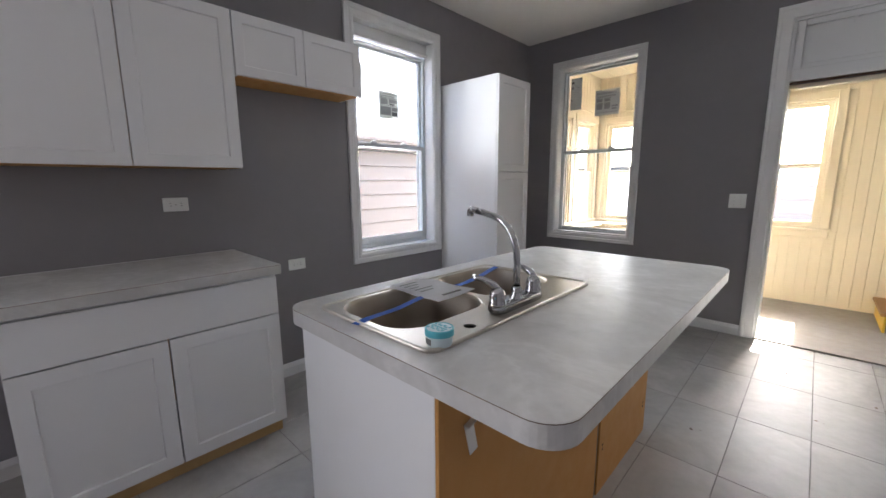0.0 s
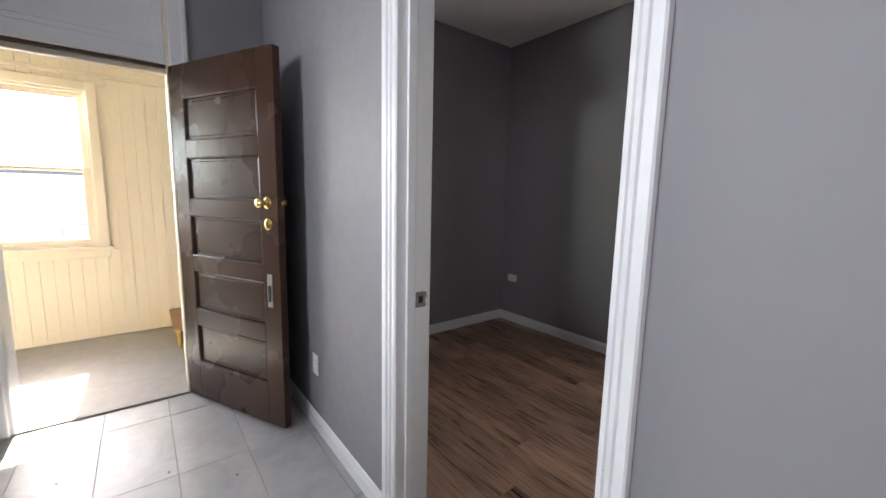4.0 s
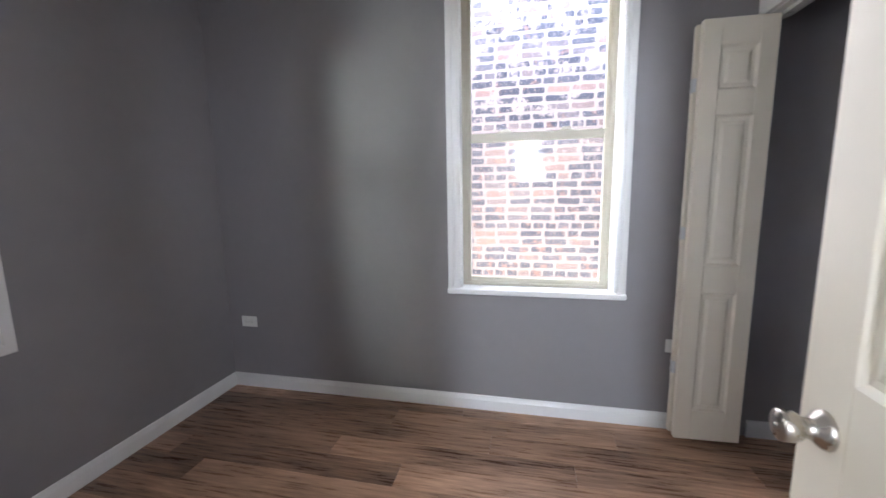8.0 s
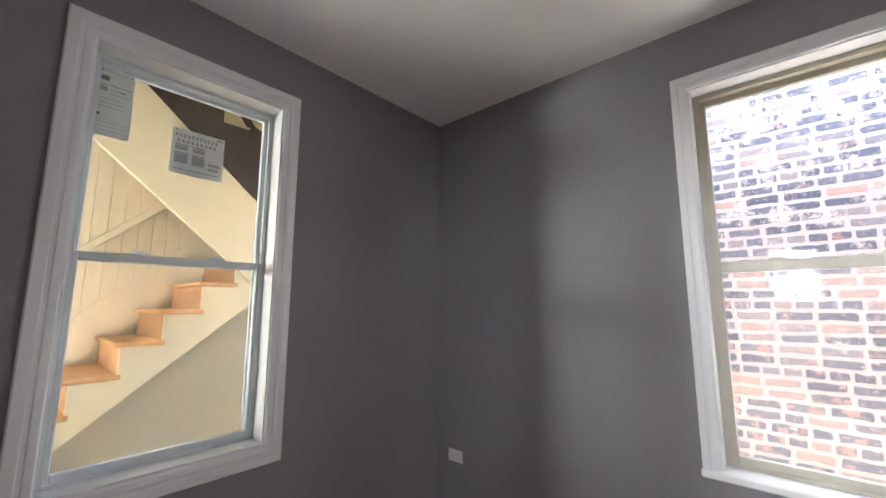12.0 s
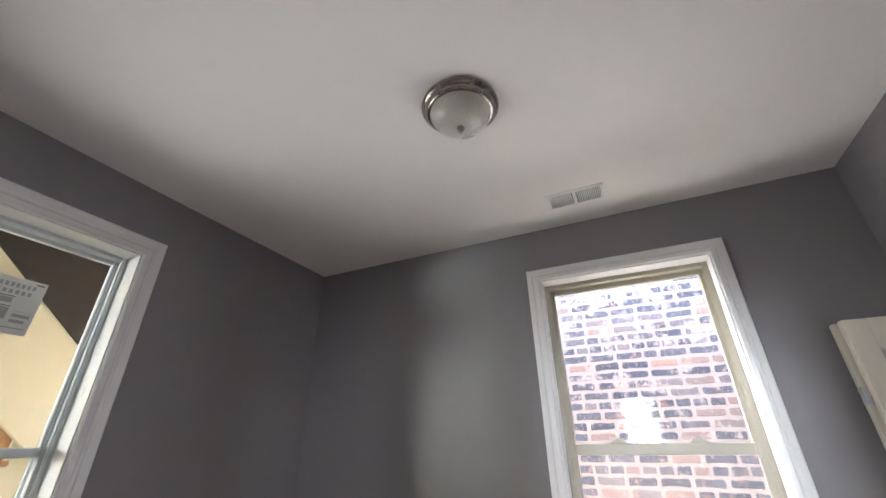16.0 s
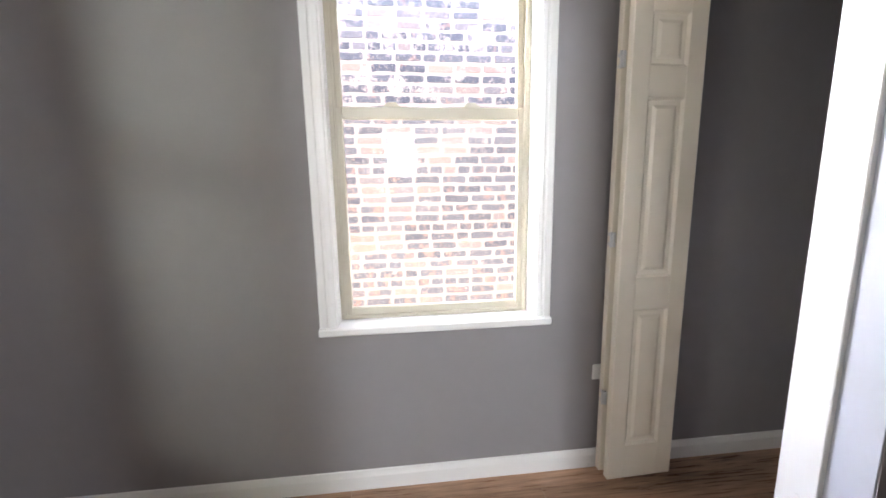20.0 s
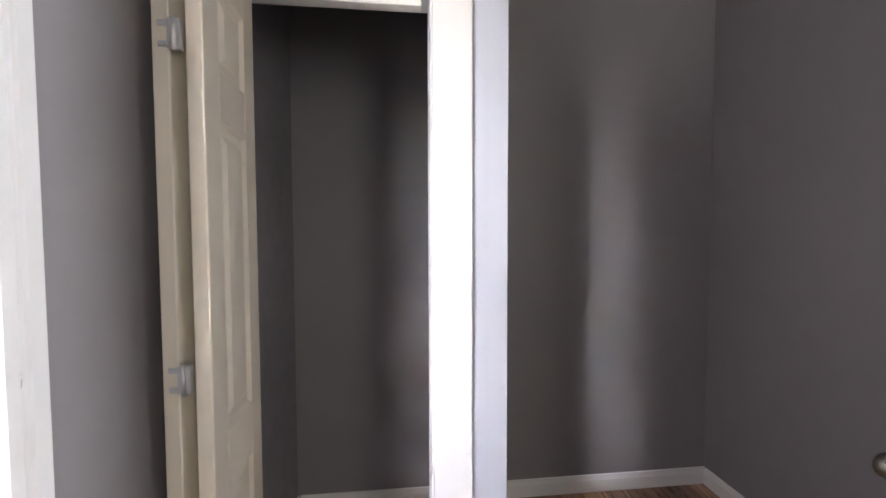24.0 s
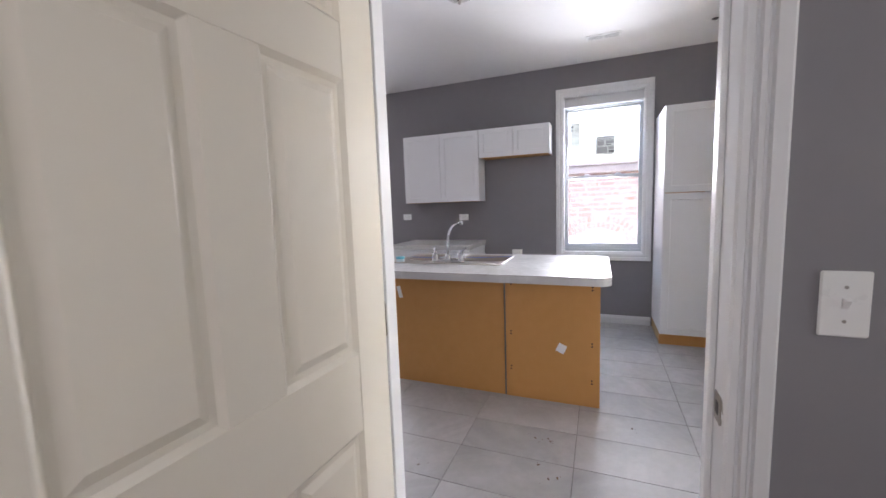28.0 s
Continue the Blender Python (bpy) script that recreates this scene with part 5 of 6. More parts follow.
def switch(label, m, gangs):
    o = tagged(empty("light_switch", m), label, "light switch", "light switches")
    w = 0.070 if gangs == 1 else 0.116
    part("plate", box(-w / 2, w / 2, 0, 0.006, -0.058, 0.058, 0.003), PLATE, o)
    for k in range(gangs):
        cx = (k - (gangs - 1) / 2) * 0.046
        part("toggle", prism([(0.005, -0.010), (0.016, 0.008), (0.013, 0.012), (0.005, 0.010)], cx - 0.005, cx + 0.005, "x", 0.001), PLATE, o)
        for s in (-1, 1):
            part("screw", lathe([(0, 0.0075), (0.003, 0.007), (0.003, 0.005)], 10, Matrix.Translation((cx, 0, s * 0.030)) @ Matrix.Rotation(radians(-90), 4, 'X')), STEELDARK, o)
    return o


ON_W = lambda y, z: frame_matrix((WEST_X, y, z), (0, 1, 0), (1, 0, 0))
ON_E = lambda y, z: frame_matrix((EAST_X, y, z), (0, -1, 0), (-1, 0, 0))
ON_N = lambda x, z: frame_matrix((x, NORTH_Y, z), (1, 0, 0), (0, -1, 0))
outlet("white duplex outlet above the base cabinet counter", ON_W(0.412, 1.198))
outlet("white duplex outlet above the base cabinet counter", ON_W(-0.364, 1.215))
outlet("white duplex outlet low on the kitchen wall", ON_W(1.065, 0.768))
outlet("white duplex outlet low on grey kitchen wall", ON_N(-0.93, 0.41))
outlet("white duplex outlet near the bedroom corner", ON_E(3.751, 0.466))
outlet("white duplex outlet beside the folded closet door", ON_E(1.120, 0.475))
outlet("white duplex outlet on the alcove wall", frame_matrix((2.606, SOUTH_Y, 0.487), (-1, 0, 0), (0, 1, 0)))
outlet("white upright outlet on the kitchen partition", frame_matrix((PART_W, 3.057, 0.373), (0, -1, 0), (-1, 0, 0)), False)
switch("white double light switch beside the entry door", ON_N(-0.305, 1.14), 2)
switch("white single toggle switch beside the bedroom doorway", frame_matrix((JAMB_E, 2.353, 1.153), (0, 1, 0), (1, 0, 0)), 1)


# ---- ceiling fittings ----
def ceiling_lamp(x, y, label, k=0.86):
    lamp = tagged(empty("ceiling_lamp", pose(x, y, CEILING_Z)), label, "ceiling lamp", "ceiling lamps")
    turned = lambda pts, n: lathe([(r * k, z * k) for r, z in pts], n)
    part("pan", turned([(0.0, 0), (0.155, 0), (0.168, -0.004), (0.170, -0.012), (0.160, -0.022), (0.148, -0.030), (0.150, -0.036), (0.143, -0.044), (0.132, -0.048), (0.125, -0.044)], 48), LAMPNICKEL, lamp, "satin nickel pan", True)
    part("glass_bowl", turned([(0.134, -0.042), (0.130, -0.060), (0.112, -0.086), (0.085, -0.105), (0.05, -0.118), (0.02, -0.124), (0, -0.125)], 48), FROST, lamp, "frosted glass bowl", True)
    part("finial", turned([(0.017, -0.122), (0.018, -0.128), (0.010, -0.132), (0.012, -0.138), (0.013, -0.145), (0.008, -0.152), (0, -0.154)], 20), NICKEL, lamp, "nickel finial", True)


def ceiling_vent(x0, x1, y0, y1, label):
    v = tagged(empty("ceiling_vent", pose(0, 0, 0)), label, "vent", "ceiling vents")
    z = CEILING_Z
    b = 0.02
    part("backing", box(x0 + b, x1 - b, y0 + b, y1 - b, z - 0.002, z - 0.0005), PRINT, v)
    part("frame", box(x0, x0 + b, y0, y1, z - 0.007, z, 0.002), PLATE, v)
    part("frame", box(x1 - b, x1, y0, y1, z - 0.007, z, 0.002), PLATE, v)
    part("frame", box(x0 + b, x1 - b, y0, y0 + b, z - 0.007, z, 0.002), PLATE, v)
    part("frame", box(x0 + b, x1 - b, y1 - b, y1, z - 0.007, z, 0.002), PLATE, v)
    part("divider", box(x0 + b, x1 - b, (y0 + y1) / 2 - 0.008, (y0 + y1) / 2 + 0.008, z - 0.007, z, 0.001), PLATE, v)
    n = int((y1 - y0 - 2 * b) / 0.0085)
    for i in range(n):
        y = y0 + b + (i + 0.5) * (y1 - y0 - 2 * b) / n
        if abs(y - (y0 + y1) / 2) < 0.012:
            continue
        sl = part("slat", box(x0 + b, x1 - b, -0.0006, 0.0006, -0.0045, 0.0045), PLATE, v)
        sl.matrix_basis = Matrix.Translation((0, y, z - 0.006)) @ Matrix.Rotation(radians(35 if y > (y0 + y1) / 2 else -35), 4, 'X')
    part("lever", box(x0 + 0.03, x0 + 0.05, y0 + 0.008, y0 + 0.014, z - 0.012, z - 0.006, 0.001), PLATE, v)


ceiling_lamp(2.48, 2.317, "satin nickel flush ceiling lamp with frosted bowl")
ceiling_lamp(-0.37, 1.09, "satin nickel flush ceiling lamp with frosted bowl")
ceiling_vent(3.225, 3.375, 1.865, 2.155, "white metal ceiling vent register with louvres")
ceiling_vent(-1.765, -1.645, 1.835, 2.125, "white metal ceiling vent register with louvres")
spot = tagged(empty("recessed_light", pose(-1.75, 2.83, CEILING_Z)), "small white recessed light ring without bulb", "recessed light")
part("ring", lathe([(0.062, 0), (0.060, -0.005), (0.044, -0.008), (0.034, -0.006), (0.030, -0.001), (0.030, 0)], 32), PLATE, spot, "", True)
part("socket", lathe([(0, -0.010), (0.016, -0.010), (0.018, -0.002), (0.033, -0.001), (0.033, 0.0)], 24), DARKHOLE, spot, "dark empty socket")
# ---- enclosed porch ----
PW, PE, PN, PZ = -2.20, 3.80, 5.60, -0.03
PTOP = 2.72
tagged(part("porch_floor", box(PW - 0.1, PE, NORTH_OUT, PN + 0.1, -0.2, PZ), PORCHFLOOR), "worn grey painted porch floor", kind="structure")
bm = box(PW - 0.1, 1.15, NORTH_OUT, PN + 0.1, PTOP + 0.012, PTOP + 0.12)
for i in range(17):
    x = PW + i * 0.2
    if x + 0.2 < 1.2:
        box(x + 0.002, x + 0.198, NORTH_OUT, PN, PTOP, PTOP + 0.012, 0.002, bm)
tagged(part("porch_ceiling", bm, CREAM), "cream boarded porch ceiling", kind="structure")
tagged(part("porch_roof", box(PW - 0.3, PE + 0.2, NORTH_OUT + 0.1, PN + 0.3, 4.6, 4.75), ROOFING), kind="structure")
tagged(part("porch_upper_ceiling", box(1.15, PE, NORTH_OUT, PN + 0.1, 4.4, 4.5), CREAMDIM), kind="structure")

# openings in the porch walls
PN_WINS = [(-0.47, 0.215, 0.80, 2.12), (-2.09, -1.42, 0.78, 2.10)]
PW_WINS = [(4.30, 4.74, 0.78, 2.10), (4.91, 5.47, 0.78, 2.10)]
porch_n = wall_sheet("wall_porch_north", "y", PN + 0.012, PN + 0.12, PW - 0.12, PE + 0.1, -0.75, 4.6, PN_WINS, CREAM)
porch_w = wall_sheet("wall_porch_west", "x", PW - 0.12, PW - 0.012, NORTH_OUT, PN + 0.012, -0.75, 4.6, PW_WINS, CREAM)
# opening in this unseen wall is added to let daylight onto the stairs
wall_sheet("wall_porch_east", "x", PE - 0.02, PE + 0.1, NORTH_OUT, PN + 0.012, -0.75, 4.6, [(4.20, 4.80, 0.95, 2.65)], CREAM)
wall_sheet("wall_porch_upper", "y", NORTH_OUT - 0.1, NORTH_OUT, PW, PE, 3.2, 4.6, [], CREAM)
wall_sheet("wall_porch_house", "y", NORTH_OUT, NORTH_OUT + 0.012, PW, PE, PZ, 3.2, [WIN_KN, ENTRY[:2] + (-0.05, 2.47), WIN_BN], CREAM)
board_meshes = {}


def bead_boards(parent, axis, at, u0, u1, wins, z0, z1, pitch=0.088):
    """Upright tongue-and-groove boards, cut round the windows."""
    n = int((u1 - u0) / pitch)
    for i in range(n):
        a, b = u0 + i * pitch, u0 + (i + 1) * pitch
        spans = [(z0, z1)]
        for w in wins:
            if b > w[0] - 0.05 and a < w[1] + 0.05:
                spans = [(z0, w[2] - 0.03), (w[3] + 0.06, z1)]
        for s0, s1 in spans:
            key = (axis, round(s1 - s0, 3))
            if key not in board_meshes:
                if axis == "y":
                    bmx = box(0.0008, pitch - 0.0008, 0, 0.012, 0, s1 - s0, 0.002)
                else:
                    bmx = box(0, 0.012, 0.0008, pitch - 0.0008, 0, s1 - s0, 0.002)
                board_meshes[key] = to_mesh("board", bmx, CREAM)
            o = part("board", board_meshes[key], CREAM, parent)
            o.location = (a, at, s0) if axis == "y" else (at, a, s0)


bead_boards(porch_n, "y", PN, PW, PE - 0.03, PN_WINS, PZ, 2.72)
bead_boards(porch_w, "x", PW - 0.012, NORTH_OUT, PN, PW_WINS, PZ, 2.72)


def porch_window(label, m, w, z0, z1, rail=0.5):
    win = tagged(empty("porch_window", m), label, "window", kind="structure")
    c = 0.075
    for x0, x1, a, b, d in ((-c, 0, z0 - 0.03, z1 + c, 0.024), (w, w + c, z0 - 0.03, z1 + c, 0.024), (0, w, z1, z1 + c, 0.024), (-c - 0.02, w + c + 0.02, z0 - 0.03, z0, 0.055)):
        part("casing", box(x0, x1, 0, d, a, b, 0.003), CREAM, win)
    part("apron", box(-c, w + c, 0, 0.018, z0 - 0.10, z0 - 0.03, 0.003), CREAM, win)
    for x0, x1, a, b in ((0, 0.02, z0, z1), (w - 0.02, w, z0, z1), (0.02, w - 0.02, z1 - 0.02, z1), (0.02, w - 0.02, z0, z0 + 0.02)):
        part("window_frame", box(x0, x1, -0.10, 0.0, a, b, 0.002), CREAM, win)
    mid = z0 + (z1 - z0) * rail
    sash(win, 0.02, w - 0.02, z0 + 0.02, mid + 0.016, -0.045, -0.015, 0.045, 0.032, 0.05, CREAM, "lower_sash")
    sash(win, 0.02, w - 0.02, mid - 0.016, z1 - 0.02, -0.08, -0.05, 0.045, 0.045, 0.032, CREAM, "upper_sash")


for w in PN_WINS:
    porch_window("cream painted porch sash window with bright glass", frame_matrix((w[0], PN, 0), (1, 0, 0), (0, -1, 0)), w[1] - w[0], w[2], w[3])
for w in PW_WINS:
    porch_window("cream painted porch sash window with bright glass", frame_matrix((PW, w[0], 0), (0, 1, 0), (1, 0, 0)), w[1] - w[0], w[2], w[3])
tagged(part("frieze_board", box(PW, 1.1, PN - 0.022, PN - 0.002, 2.24, 2.27, 0.003), CREAM), "cream painted rail above the porch windows", kind="structure")
tagged(part("frieze_board", box(PW + 0.002, PW + 0.022, NORTH_OUT + 0.014, PN - 0.024, 2.24, 2.27, 0.003), CREAM), "cream painted rail above the porch windows", kind="structure")
tagged(part("window_ledge", box(PW + 0.002, -1.2, PN - 0.17, PN - 0.056, 0.70, 0.735, 0.004), CREAM), "cream painted ledge below the porch windows", kind="structure")
tagged(part("window_ledge", box(PW + 0.056, PW + 0.19, NORTH_OUT + 0.014, PN - 0.172, 0.70, 0.735, 0.004), CREAM), "cream painted ledge below the porch windows", kind="structure")


# stairs along the porch's outer wall, and the flight that returns above them
stair = tagged(empty("porch_stairs", pose(0, 0, 0)), "cream painted porch stairs with worn orange wooden treads", "stairs")
RISE, RUN, SX, SY0, SY1 = 0.18, 0.197, 0.785, 4.90, 5.585
for k in range(1, 11):
    x = SX + (k - 1) * RUN
    z = PZ + k * RISE
    lead = 0.075 if k == 1 else 0.0
    part("riser", box(x - lead, x - lead + 0.018, SY0 + 0.02, SY1, z - RISE, z - 0.028), TREADS if k > 1 else YELLOW, stair)
    part("tread", box(x - lead - 0.028, x + RUN + 0.016, SY0 - 0.022, SY1, z - 0.028, z, 0.006), TREADS, stair)
saw = [(SX + 0.06, PZ), (2.86, 1.60)]
for k in range(10, 0, -1):
    saw += [(SX + k * RUN, PZ + k * RISE - 0.029), (SX + (k - 1) * RUN + 0.002, PZ + k * RISE - 0.029)]
saw = [p for p in saw if p[0] < 2.88] + [(SX + 0.002, PZ)]
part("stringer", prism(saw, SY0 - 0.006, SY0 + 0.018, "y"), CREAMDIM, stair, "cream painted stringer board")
part("under_panel", prism([(SX + 0.3, PZ), (3.77, PZ), (3.77, 2.36), (SX + 0.3, 0.18)], SY0 + 0.12, SY0 + 0.135, "y"), SHADEDCREAM, stair, "cream panel under the stairs, darkened for shade")
rail = part("handrail", prism([(1.25, 1.32), (1.25, 1.25), (2.45, 2.35), (2.45, 2.42)], SY1 - 0.075, SY1 - 0.03, "y", 0.004), CREAM, stair)
part("wall_skirt", prism([(0.86, 0.49), (0.86, 0.17), (2.75, 1.86), (2.75, 2.21)], SY1 - 0.028, SY1 - 0.006, "y"), CREAM, stair)
flight = tagged(empty("upper_flight", pose(0, 0, 0)), "cream boarded side of the upper porch stairs", "stairs")
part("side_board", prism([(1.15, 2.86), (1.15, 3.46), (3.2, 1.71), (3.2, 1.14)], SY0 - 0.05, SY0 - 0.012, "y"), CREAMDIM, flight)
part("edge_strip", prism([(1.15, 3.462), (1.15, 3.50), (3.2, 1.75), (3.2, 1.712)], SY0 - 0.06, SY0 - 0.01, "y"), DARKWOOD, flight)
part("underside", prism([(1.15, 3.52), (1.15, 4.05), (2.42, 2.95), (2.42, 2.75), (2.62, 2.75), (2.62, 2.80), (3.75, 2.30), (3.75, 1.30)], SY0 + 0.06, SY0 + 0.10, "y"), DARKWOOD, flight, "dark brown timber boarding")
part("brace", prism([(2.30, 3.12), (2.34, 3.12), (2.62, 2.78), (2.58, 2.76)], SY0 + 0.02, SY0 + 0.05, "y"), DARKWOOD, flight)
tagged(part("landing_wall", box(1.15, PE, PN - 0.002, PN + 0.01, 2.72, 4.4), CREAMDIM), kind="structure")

# ---- neighbours ----
brick_rng = random.Random(7)
variants = []
pale_variants = []


def brick_shape():
    """A worn brick: an uneven outline with rounded arrises, its face towards both y sides."""
    outline = []
    for x, z in rounded(-0.1, 0.1, -0.0270, 0.0270, 0.009, 1):
        outline.append((x, z))
    for x in (-0.055, 0.0, 0.055):
        outline += [(x, 0.0270), (x, -0.0270)]
    outline.sort(key=lambda p: math.atan2(p[1] / 0.0285, p[0] / 0.103))
    outline = [(x + brick_rng.uniform(-0.0050, 0.0050), z + brick_rng.uniform(-0.0045, 0.0045)) for x, z in outline]
    b = bmesh.new()
    rings = []
    for y, inset in ((-0.0200, 0.0035), (-0.0175, 0.0), (0.0175, 0.0), (0.0200, 0.0035)):
        rings.append([b.verts.new((x * (1 - inset / 0.103), y, z * (1 - inset / 0.0285))) for x, z in outline])
    for p, q in zip(rings, rings[1:]):
        for i in range(len(p)):
            b.faces.new((p[i], p[(i + 1) % len(p)], q[(i + 1) % len(p)], q[i]))
    b.faces.new(rings[0][::-1])
    b.faces.new(rings[-1])
    return b


for k in range(12):
    b = brick_shape()
    pale_variants.append(to_mesh("brick", b.copy(), BRICKPALE))
    variants.append(to_mesh("brick", b, BRICK))


def brick_wall(parent, axis, at, out, u0, u1, z0, z1, near, limit=300, meshes=variants, mat=BRICK, spared=None):
    """Running bond; bricks in the near stretch are parts, the rest one joined mesh."""
    verts, faces, count = [], [], 0
    course = 0
    z = z0
    turn = Matrix.Rotation(radians(90), 4, 'Z') if axis == "x" else Matrix.Identity(4)
    while z < z1:
        u = u0 - (0.113 if course % 2 else 0) + brick_rng.uniform(-0.015, 0.015)
        while u < u1:
            header = course % 6 == 3 or brick_rng.random() < 0.10
            step = 0.118 if header else 0.226
            c = u + step / 2
            if spared and spared(c, z):
                u += step
                continue
            depth = at + out * brick_rng.uniform(-0.0004, 0.0012)
            sx = 0.49 if header else brick_rng.uniform(0.96, 1.01)
            place = (depth, c, z) if axis == "x" else (c, depth, z)
            m = Matrix.Translation(place) @ turn @ Matrix.Rotation(radians(brick_rng.uniform(-1.3, 1.3)), 4, 'Y') @ Matrix.Diagonal((sx, 1, brick_rng.uniform(0.93, 1.05), 1))
            me = meshes[brick_rng.randrange(12)]
            if near[0] < c < near[1] and near[2] < z < near[3] and count < limit:
                o = part("brick", me, BRICK, parent)
                o.matrix_basis = m
                count += 1
            else:
                base = len(verts)
                verts.extend([tuple(m @ v.co) for v in me.vertices])
                faces.extend([tuple(base + i for i in p.vertices) for p in me.polygons])
            u += step
        z += 0.0795
        course += 1
    me = bpy.data.meshes.new("far_bricks")
    me.from_pydata(verts, [], faces)
    me.materials.append(mat)
    tagged(part("far_bricks", me, mat, parent), kind="stuff")


east_house = tagged(part("neighbour_house", box(5.297, 12.0, -8.0, 3.80, -0.75, 6.5), MORTAR), "old common-brick neighbouring house close beside", "house")
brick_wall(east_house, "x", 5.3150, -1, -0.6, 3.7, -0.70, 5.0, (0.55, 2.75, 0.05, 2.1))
pipe = tagged(empty("gas_pipe", pose(5.20, 0.93, 0.02)), "yellow gas pipe with shutoff valve on brick wall", "pipe")
part("riser", tube([(0, 0, -0.72), (0, 0, 0.02)], 0.016, 12), YELLOW, pipe)
part("elbow", tube([(0, 0, 0.0), (0, 0, 0.08), (0, -0.03, 0.13), (0, -0.07, 0.14), (0, -0.10, 0.11)], 0.022, 12), YELLOW, pipe)
part("valve", lathe([(0.0, 0.05), (0.03, 0.05), (0.032, 0.03), (0.03, 0.0), (0, 0)], 14), YELLOW, pipe)



def garage(label, x0, x1, y0, y1, top, door0, door1):
    """A low garage across the back yard: walls with a door opening, panelled door, coping and flat roof."""
    g = tagged(empty("garage", pose(0, 0, 0)), label, "garage", "garages behind the yard")
    part("wall", box(x0, door0, y0, y0 + 0.2, -0.75, top, 0.01), SIDING, g)
    part("wall", box(door1, x1, y0, y0 + 0.2, -0.75, top, 0.01), SIDING, g)
    part("lintel", box(door0, door1, y0, y0 + 0.2, top - 0.55, top, 0.01), SIDING, g)
    part("wall", box(x0, x0 + 0.2, y0 + 0.2, y1, -0.75, top, 0.01), SIDING, g)
    part("wall", box(x1 - 0.2, x1, y0 + 0.2, y1, -0.75, top, 0.01), SIDING, g)
    part("wall", box(x0 + 0.2, x1 - 0.2, y1 - 0.2, y1, -0.75, top, 0.01), SIDING, g)
    part("roof", box(x0 - 0.12, x1 + 0.12, y0 - 0.18, y1 + 0.1, top, top + 0.14, 0.02), ROOFING, g)
    d = part("door", box(door0, door1, y0 + 0.08, y0 + 0.12, -0.75, top - 0.55), OLDSIDING, g)
    for i in range(4):
        z = -0.72 + i * (top + 0.2) / 4
        part("panel", box(door0 + 0.06, door1 - 0.06, y0 + 0.06, y0 + 0.08, z, z + (top + 0.2) / 4 - 0.05, 0.008), OLDSIDING, d)


garage("pale sided garage with flat roof beyond the yard", -11.5, -4.2, 16.0, 22.0, 1.75, -9.5, -6.5)
garage("pale sided garage with flat roof beyond the yard", -2.6, 4.4, 17.0, 23.0, 1.70, -1.4, 1.8)

west_house = tagged(part("neighbour_house", box(-12.0, -4.62, -8.0, 4.6, -0.75, 6.5), SIDING), "white sided neighbouring house above a brick base", "house")
for i in range(40):
    z = 1.98 + i * 0.11
    part("siding_board", prism([(-4.62, z), (-4.594, z), (-4.606, z + 0.118), (-4.62, z + 0.118)], -2.0, 4.6, "y"), SIDING, west_house)
part("ledge", box(-4.62, -4.40, -2.0, 4.6, 1.90, 1.95, 0.004), OLDSIDING, west_house, "weathered flashing ledge")
part("ledge_trim", box(-4.52, -4.42, -2.0, 4.6, 1.78, 1.90, 0.004), OLDSIDING, west_house)
base_wall = part("brick_base", box(-4.62, -4.501, -2.0, 3.05, -0.75, 1.90), MORTARPALE, west_house, "worn red brick base wall")
# a basement window under a two-ring segmental arch
ARCH_Y, ARCH_Z, ARCH_R = 1.95, 0.325, 0.80


def in_arch(y, z):
    inside = math.hypot(y - ARCH_Y, z - ARCH_Z) < ARCH_R + 0.02 and abs(y - ARCH_Y) < 0.60 and z > 0.80
    return inside or (abs(y - 1.90) < 0.42 and z < 0.80)


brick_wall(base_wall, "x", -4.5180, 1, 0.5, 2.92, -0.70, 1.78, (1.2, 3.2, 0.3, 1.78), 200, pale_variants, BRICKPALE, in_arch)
for ring in range(2):
    r = ARCH_R - 0.055 - 0.118 * ring
    for k in range(-7, 8):
        a = k * 0.073 / r
        o = part("brick", pale_variants[(k + 7 + ring * 5) % 12], BRICKPALE, base_wall)
        o.matrix_basis = Matrix.Translation((-4.5180, ARCH_Y + r * math.sin(a), ARCH_Z + r * math.cos(a))) @ Matrix.Rotation(-a, 4, 'X') @ Matrix.Rotation(radians(90), 4, 'Z') @ Matrix.Rotation(radians(90), 4, 'Y') @ Matrix.Diagonal((0.5, 1, 1.02, 1))
cellar = part("basement_window", box(-4.505, -4.485, 1.50, 2.30, 0.70, 0.775, 0.004), SIDING, west_house, "white framed basement window")
part("stile", box(-4.505, -4.485, 1.50, 1.56, 0.10, 0.70, 0.004), SIDING, cellar)
part("stile", box(-4.505, -4.485, 2.24, 2.30, 0.10, 0.70, 0.004), SIDING, cellar)
part("sill", box(-4.505, -4.47, 1.46, 2.34, 0.05, 0.10, 0.004), SIDING, cellar)
part("board", box(-4.503, -4.494, 1.56, 2.24, 0.10, 0.70), BLUEGREY, cellar, "blue-grey painted infill board")
for i in range(12):
    z = -0.7 + i * 0.205
    part("old_board", prism([(-4.62, z), (-4.50, z), (-4.515, z + 0.2), (-4.62, z + 0.2)], 3.06, 4.6, "y"), OLDSIDING, west_house, "weathered pinkish wide board")


# ---- kitchen floor tiles ----

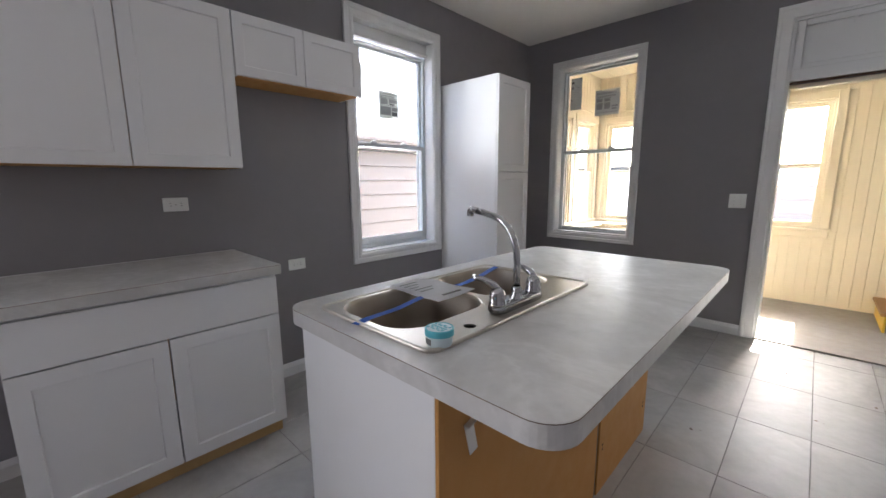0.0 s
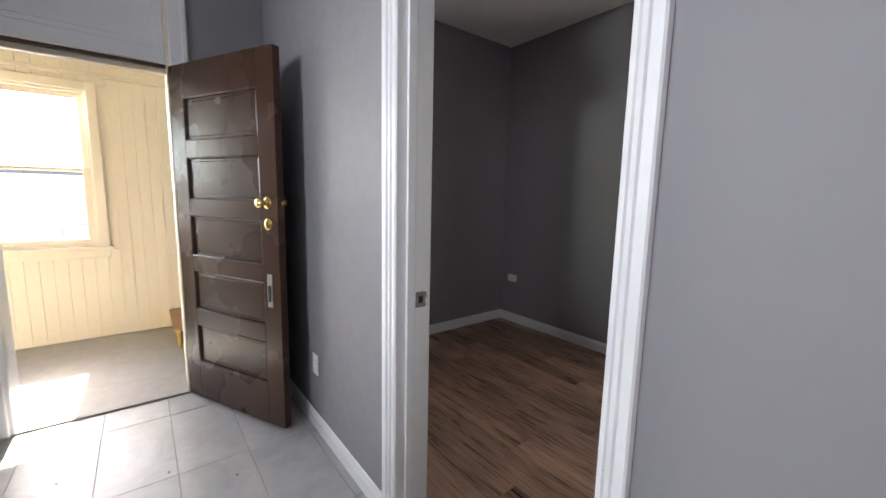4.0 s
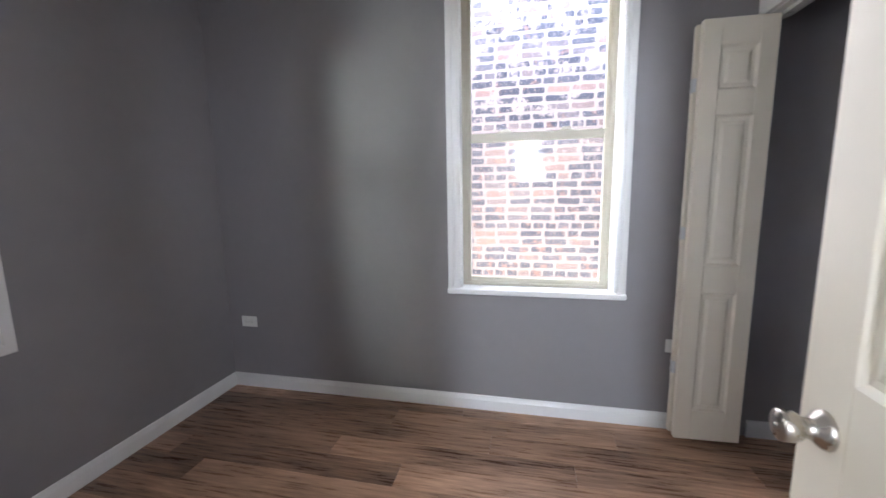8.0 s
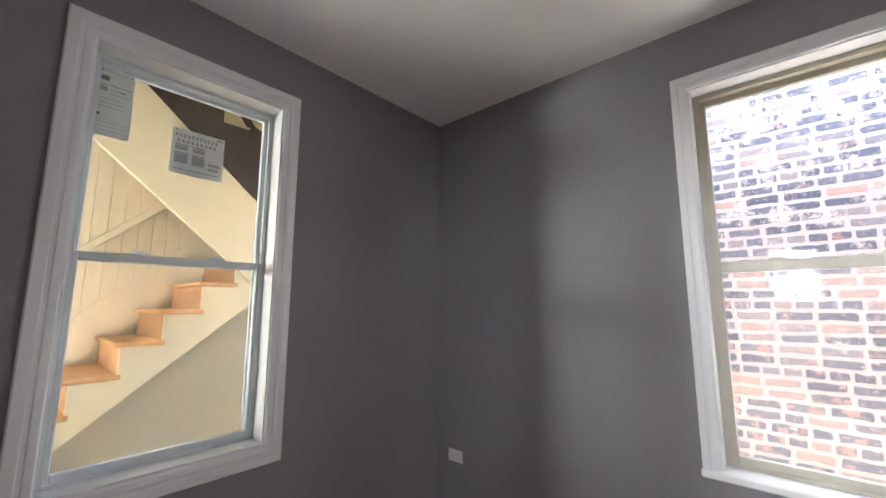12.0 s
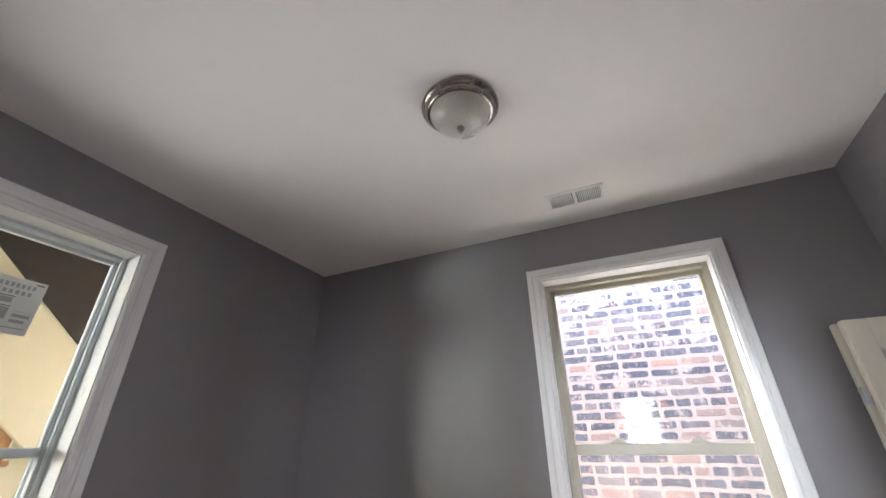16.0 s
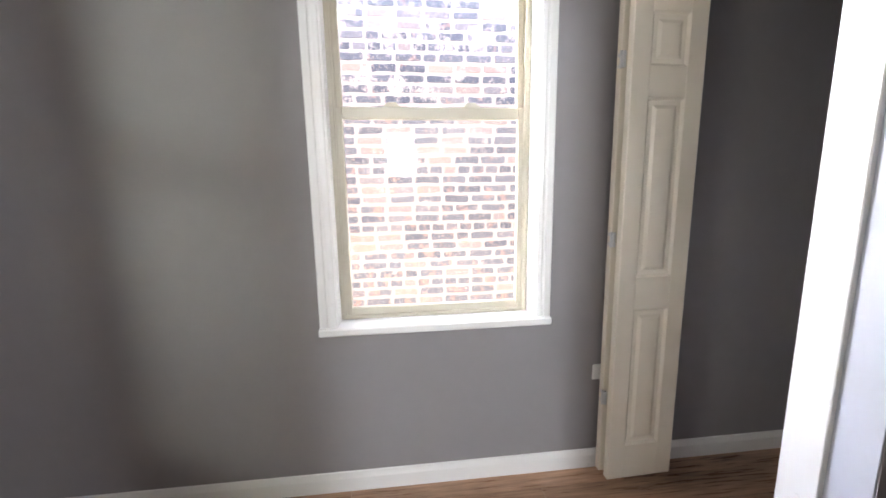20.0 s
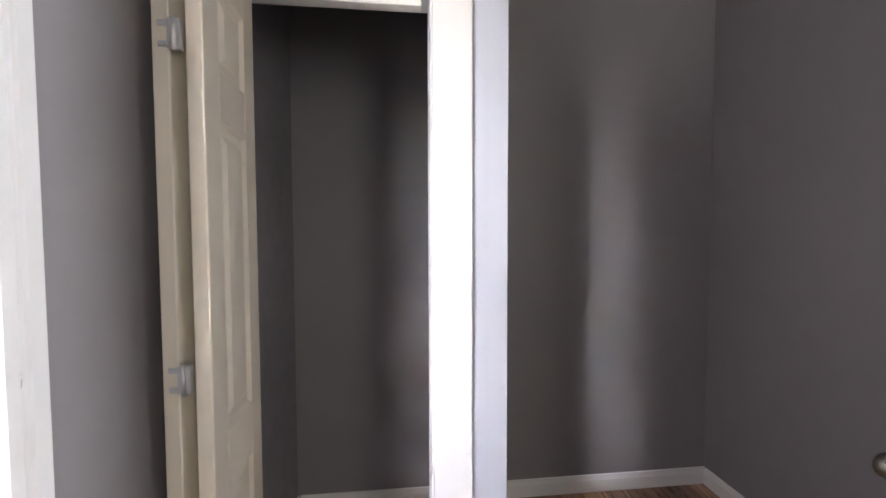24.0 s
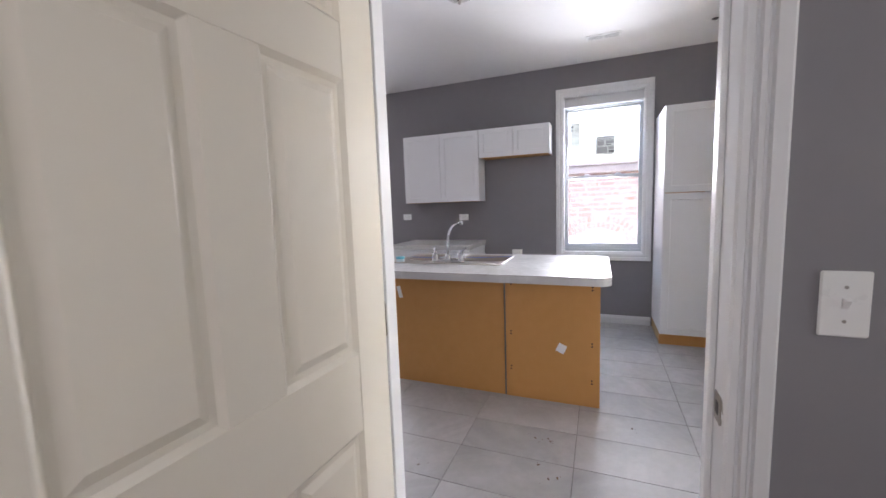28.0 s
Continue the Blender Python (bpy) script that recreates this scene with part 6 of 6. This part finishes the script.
cut_meshes = {}
rng = random.Random(3)
TX, TY, PX, PY = -0.018, 1.85, 0.301, 0.605
for i in range(-9, 6):
    for j in range(-8, 5):
        x0, x1 = max(TX + i * PX, WEST_X), min(TX + (i + 1) * PX, PART_W + 0.005 if not DOOR_Y0 < TY + (j + 0.5) * PY < DOOR_Y1 else PART_W + 0.005)
        y0, y1 = max(TY + j * PY, KITCHEN_SOUTH), min(TY + (j + 1) * PY, NORTH_Y + 0.01)
        if x1 - x0 < 0.02 or y1 - y0 < 0.02:
            continue
        w, h = round(x1 - x0 - 0.003, 4), round(y1 - y0 - 0.003, 4)
        key = (w, h)
        if key not in cut_meshes:
            cut_meshes[key] = to_mesh("tile", box(-w / 2, w / 2, -h / 2, h / 2, -0.006, 0.0, 0.0012), TILE)
        o = part("tile", cut_meshes[key], TILE, floor_kitchen)
        o.location = ((x0 + x1) / 2, (y0 + y1) / 2, rng.uniform(-0.0006, 0.0004))

# ---- bedroom floor planks ----
plank_cuts = {}
PWID, PLEN = 0.152, 1.22
n = 0
x = JAMB_E - 0.01
while x < EAST_X:
    y = SOUTH_Y - (0.0, 0.82, 0.41, 1.05, 0.22)[n % 5]
    while y < NORTH_Y:
        x0, x1, y0, y1 = max(x, JAMB_E), min(x + PWID, EAST_X), max(y, SOUTH_Y), min(y + PLEN, NORTH_Y)
        if x1 - x0 > 0.01 and y1 - y0 > 0.01:
            key = (round(x1 - x0, 4), round(y1 - y0, 4))
            if key not in plank_cuts:
                w, h = key[0] - 0.0008, key[1] - 0.0008
                plank_cuts[key] = to_mesh("plank", box(-w / 2, w / 2, -h / 2, h / 2, -0.006, 0.0, 0.0008), PLANK)
            o = part("plank", plank_cuts[key], PLANK, floor_bedroom)
            o.location = ((x0 + x1) / 2, (y0 + y1) / 2, 0.0)
        y += PLEN
    x += PWID
    n += 1


# ---- crumbs left on the floor ----
crumb_rng = random.Random(21)
bm = bmesh.new()
spots = [(0.52, 1.09), (0.39, 1.78), (0.075, 1.70), (0.09, 1.63), (0.41, 1.74), (0.10, 1.715), (0.32, 1.68), (-0.18, 2.15), (0.55, 3.1), (0.3, 2.7), (0.8, 2.9), (0.15, 3.3)]
for cx, cy in spots:
    for k in range(3):
        x, y = cx + crumb_rng.uniform(-0.05, 0.05) * (k > 0), cy + crumb_rng.uniform(-0.05, 0.05) * (k > 0)
        s = (0.007 if k == 0 else crumb_rng.uniform(0.0015, 0.003))
        b = box(-s, s, -s * 0.55, s * 0.55, 0, s * 0.5, s * 0.2)
        for v in b.verts:
            v.co.x += crumb_rng.uniform(-0.3, 0.3) * s
            v.co.y += crumb_rng.uniform(-0.3, 0.3) * s
        merge(bm, b, Matrix.Translation((x, y, 0.0006)) @ Matrix.Rotation(crumb_rng.uniform(0, 3.1), 4, 'Z'))
tagged(part("debris", bm, THRESH), "small brown crumbs scattered on the tile floor", "debris", kind="stuff")
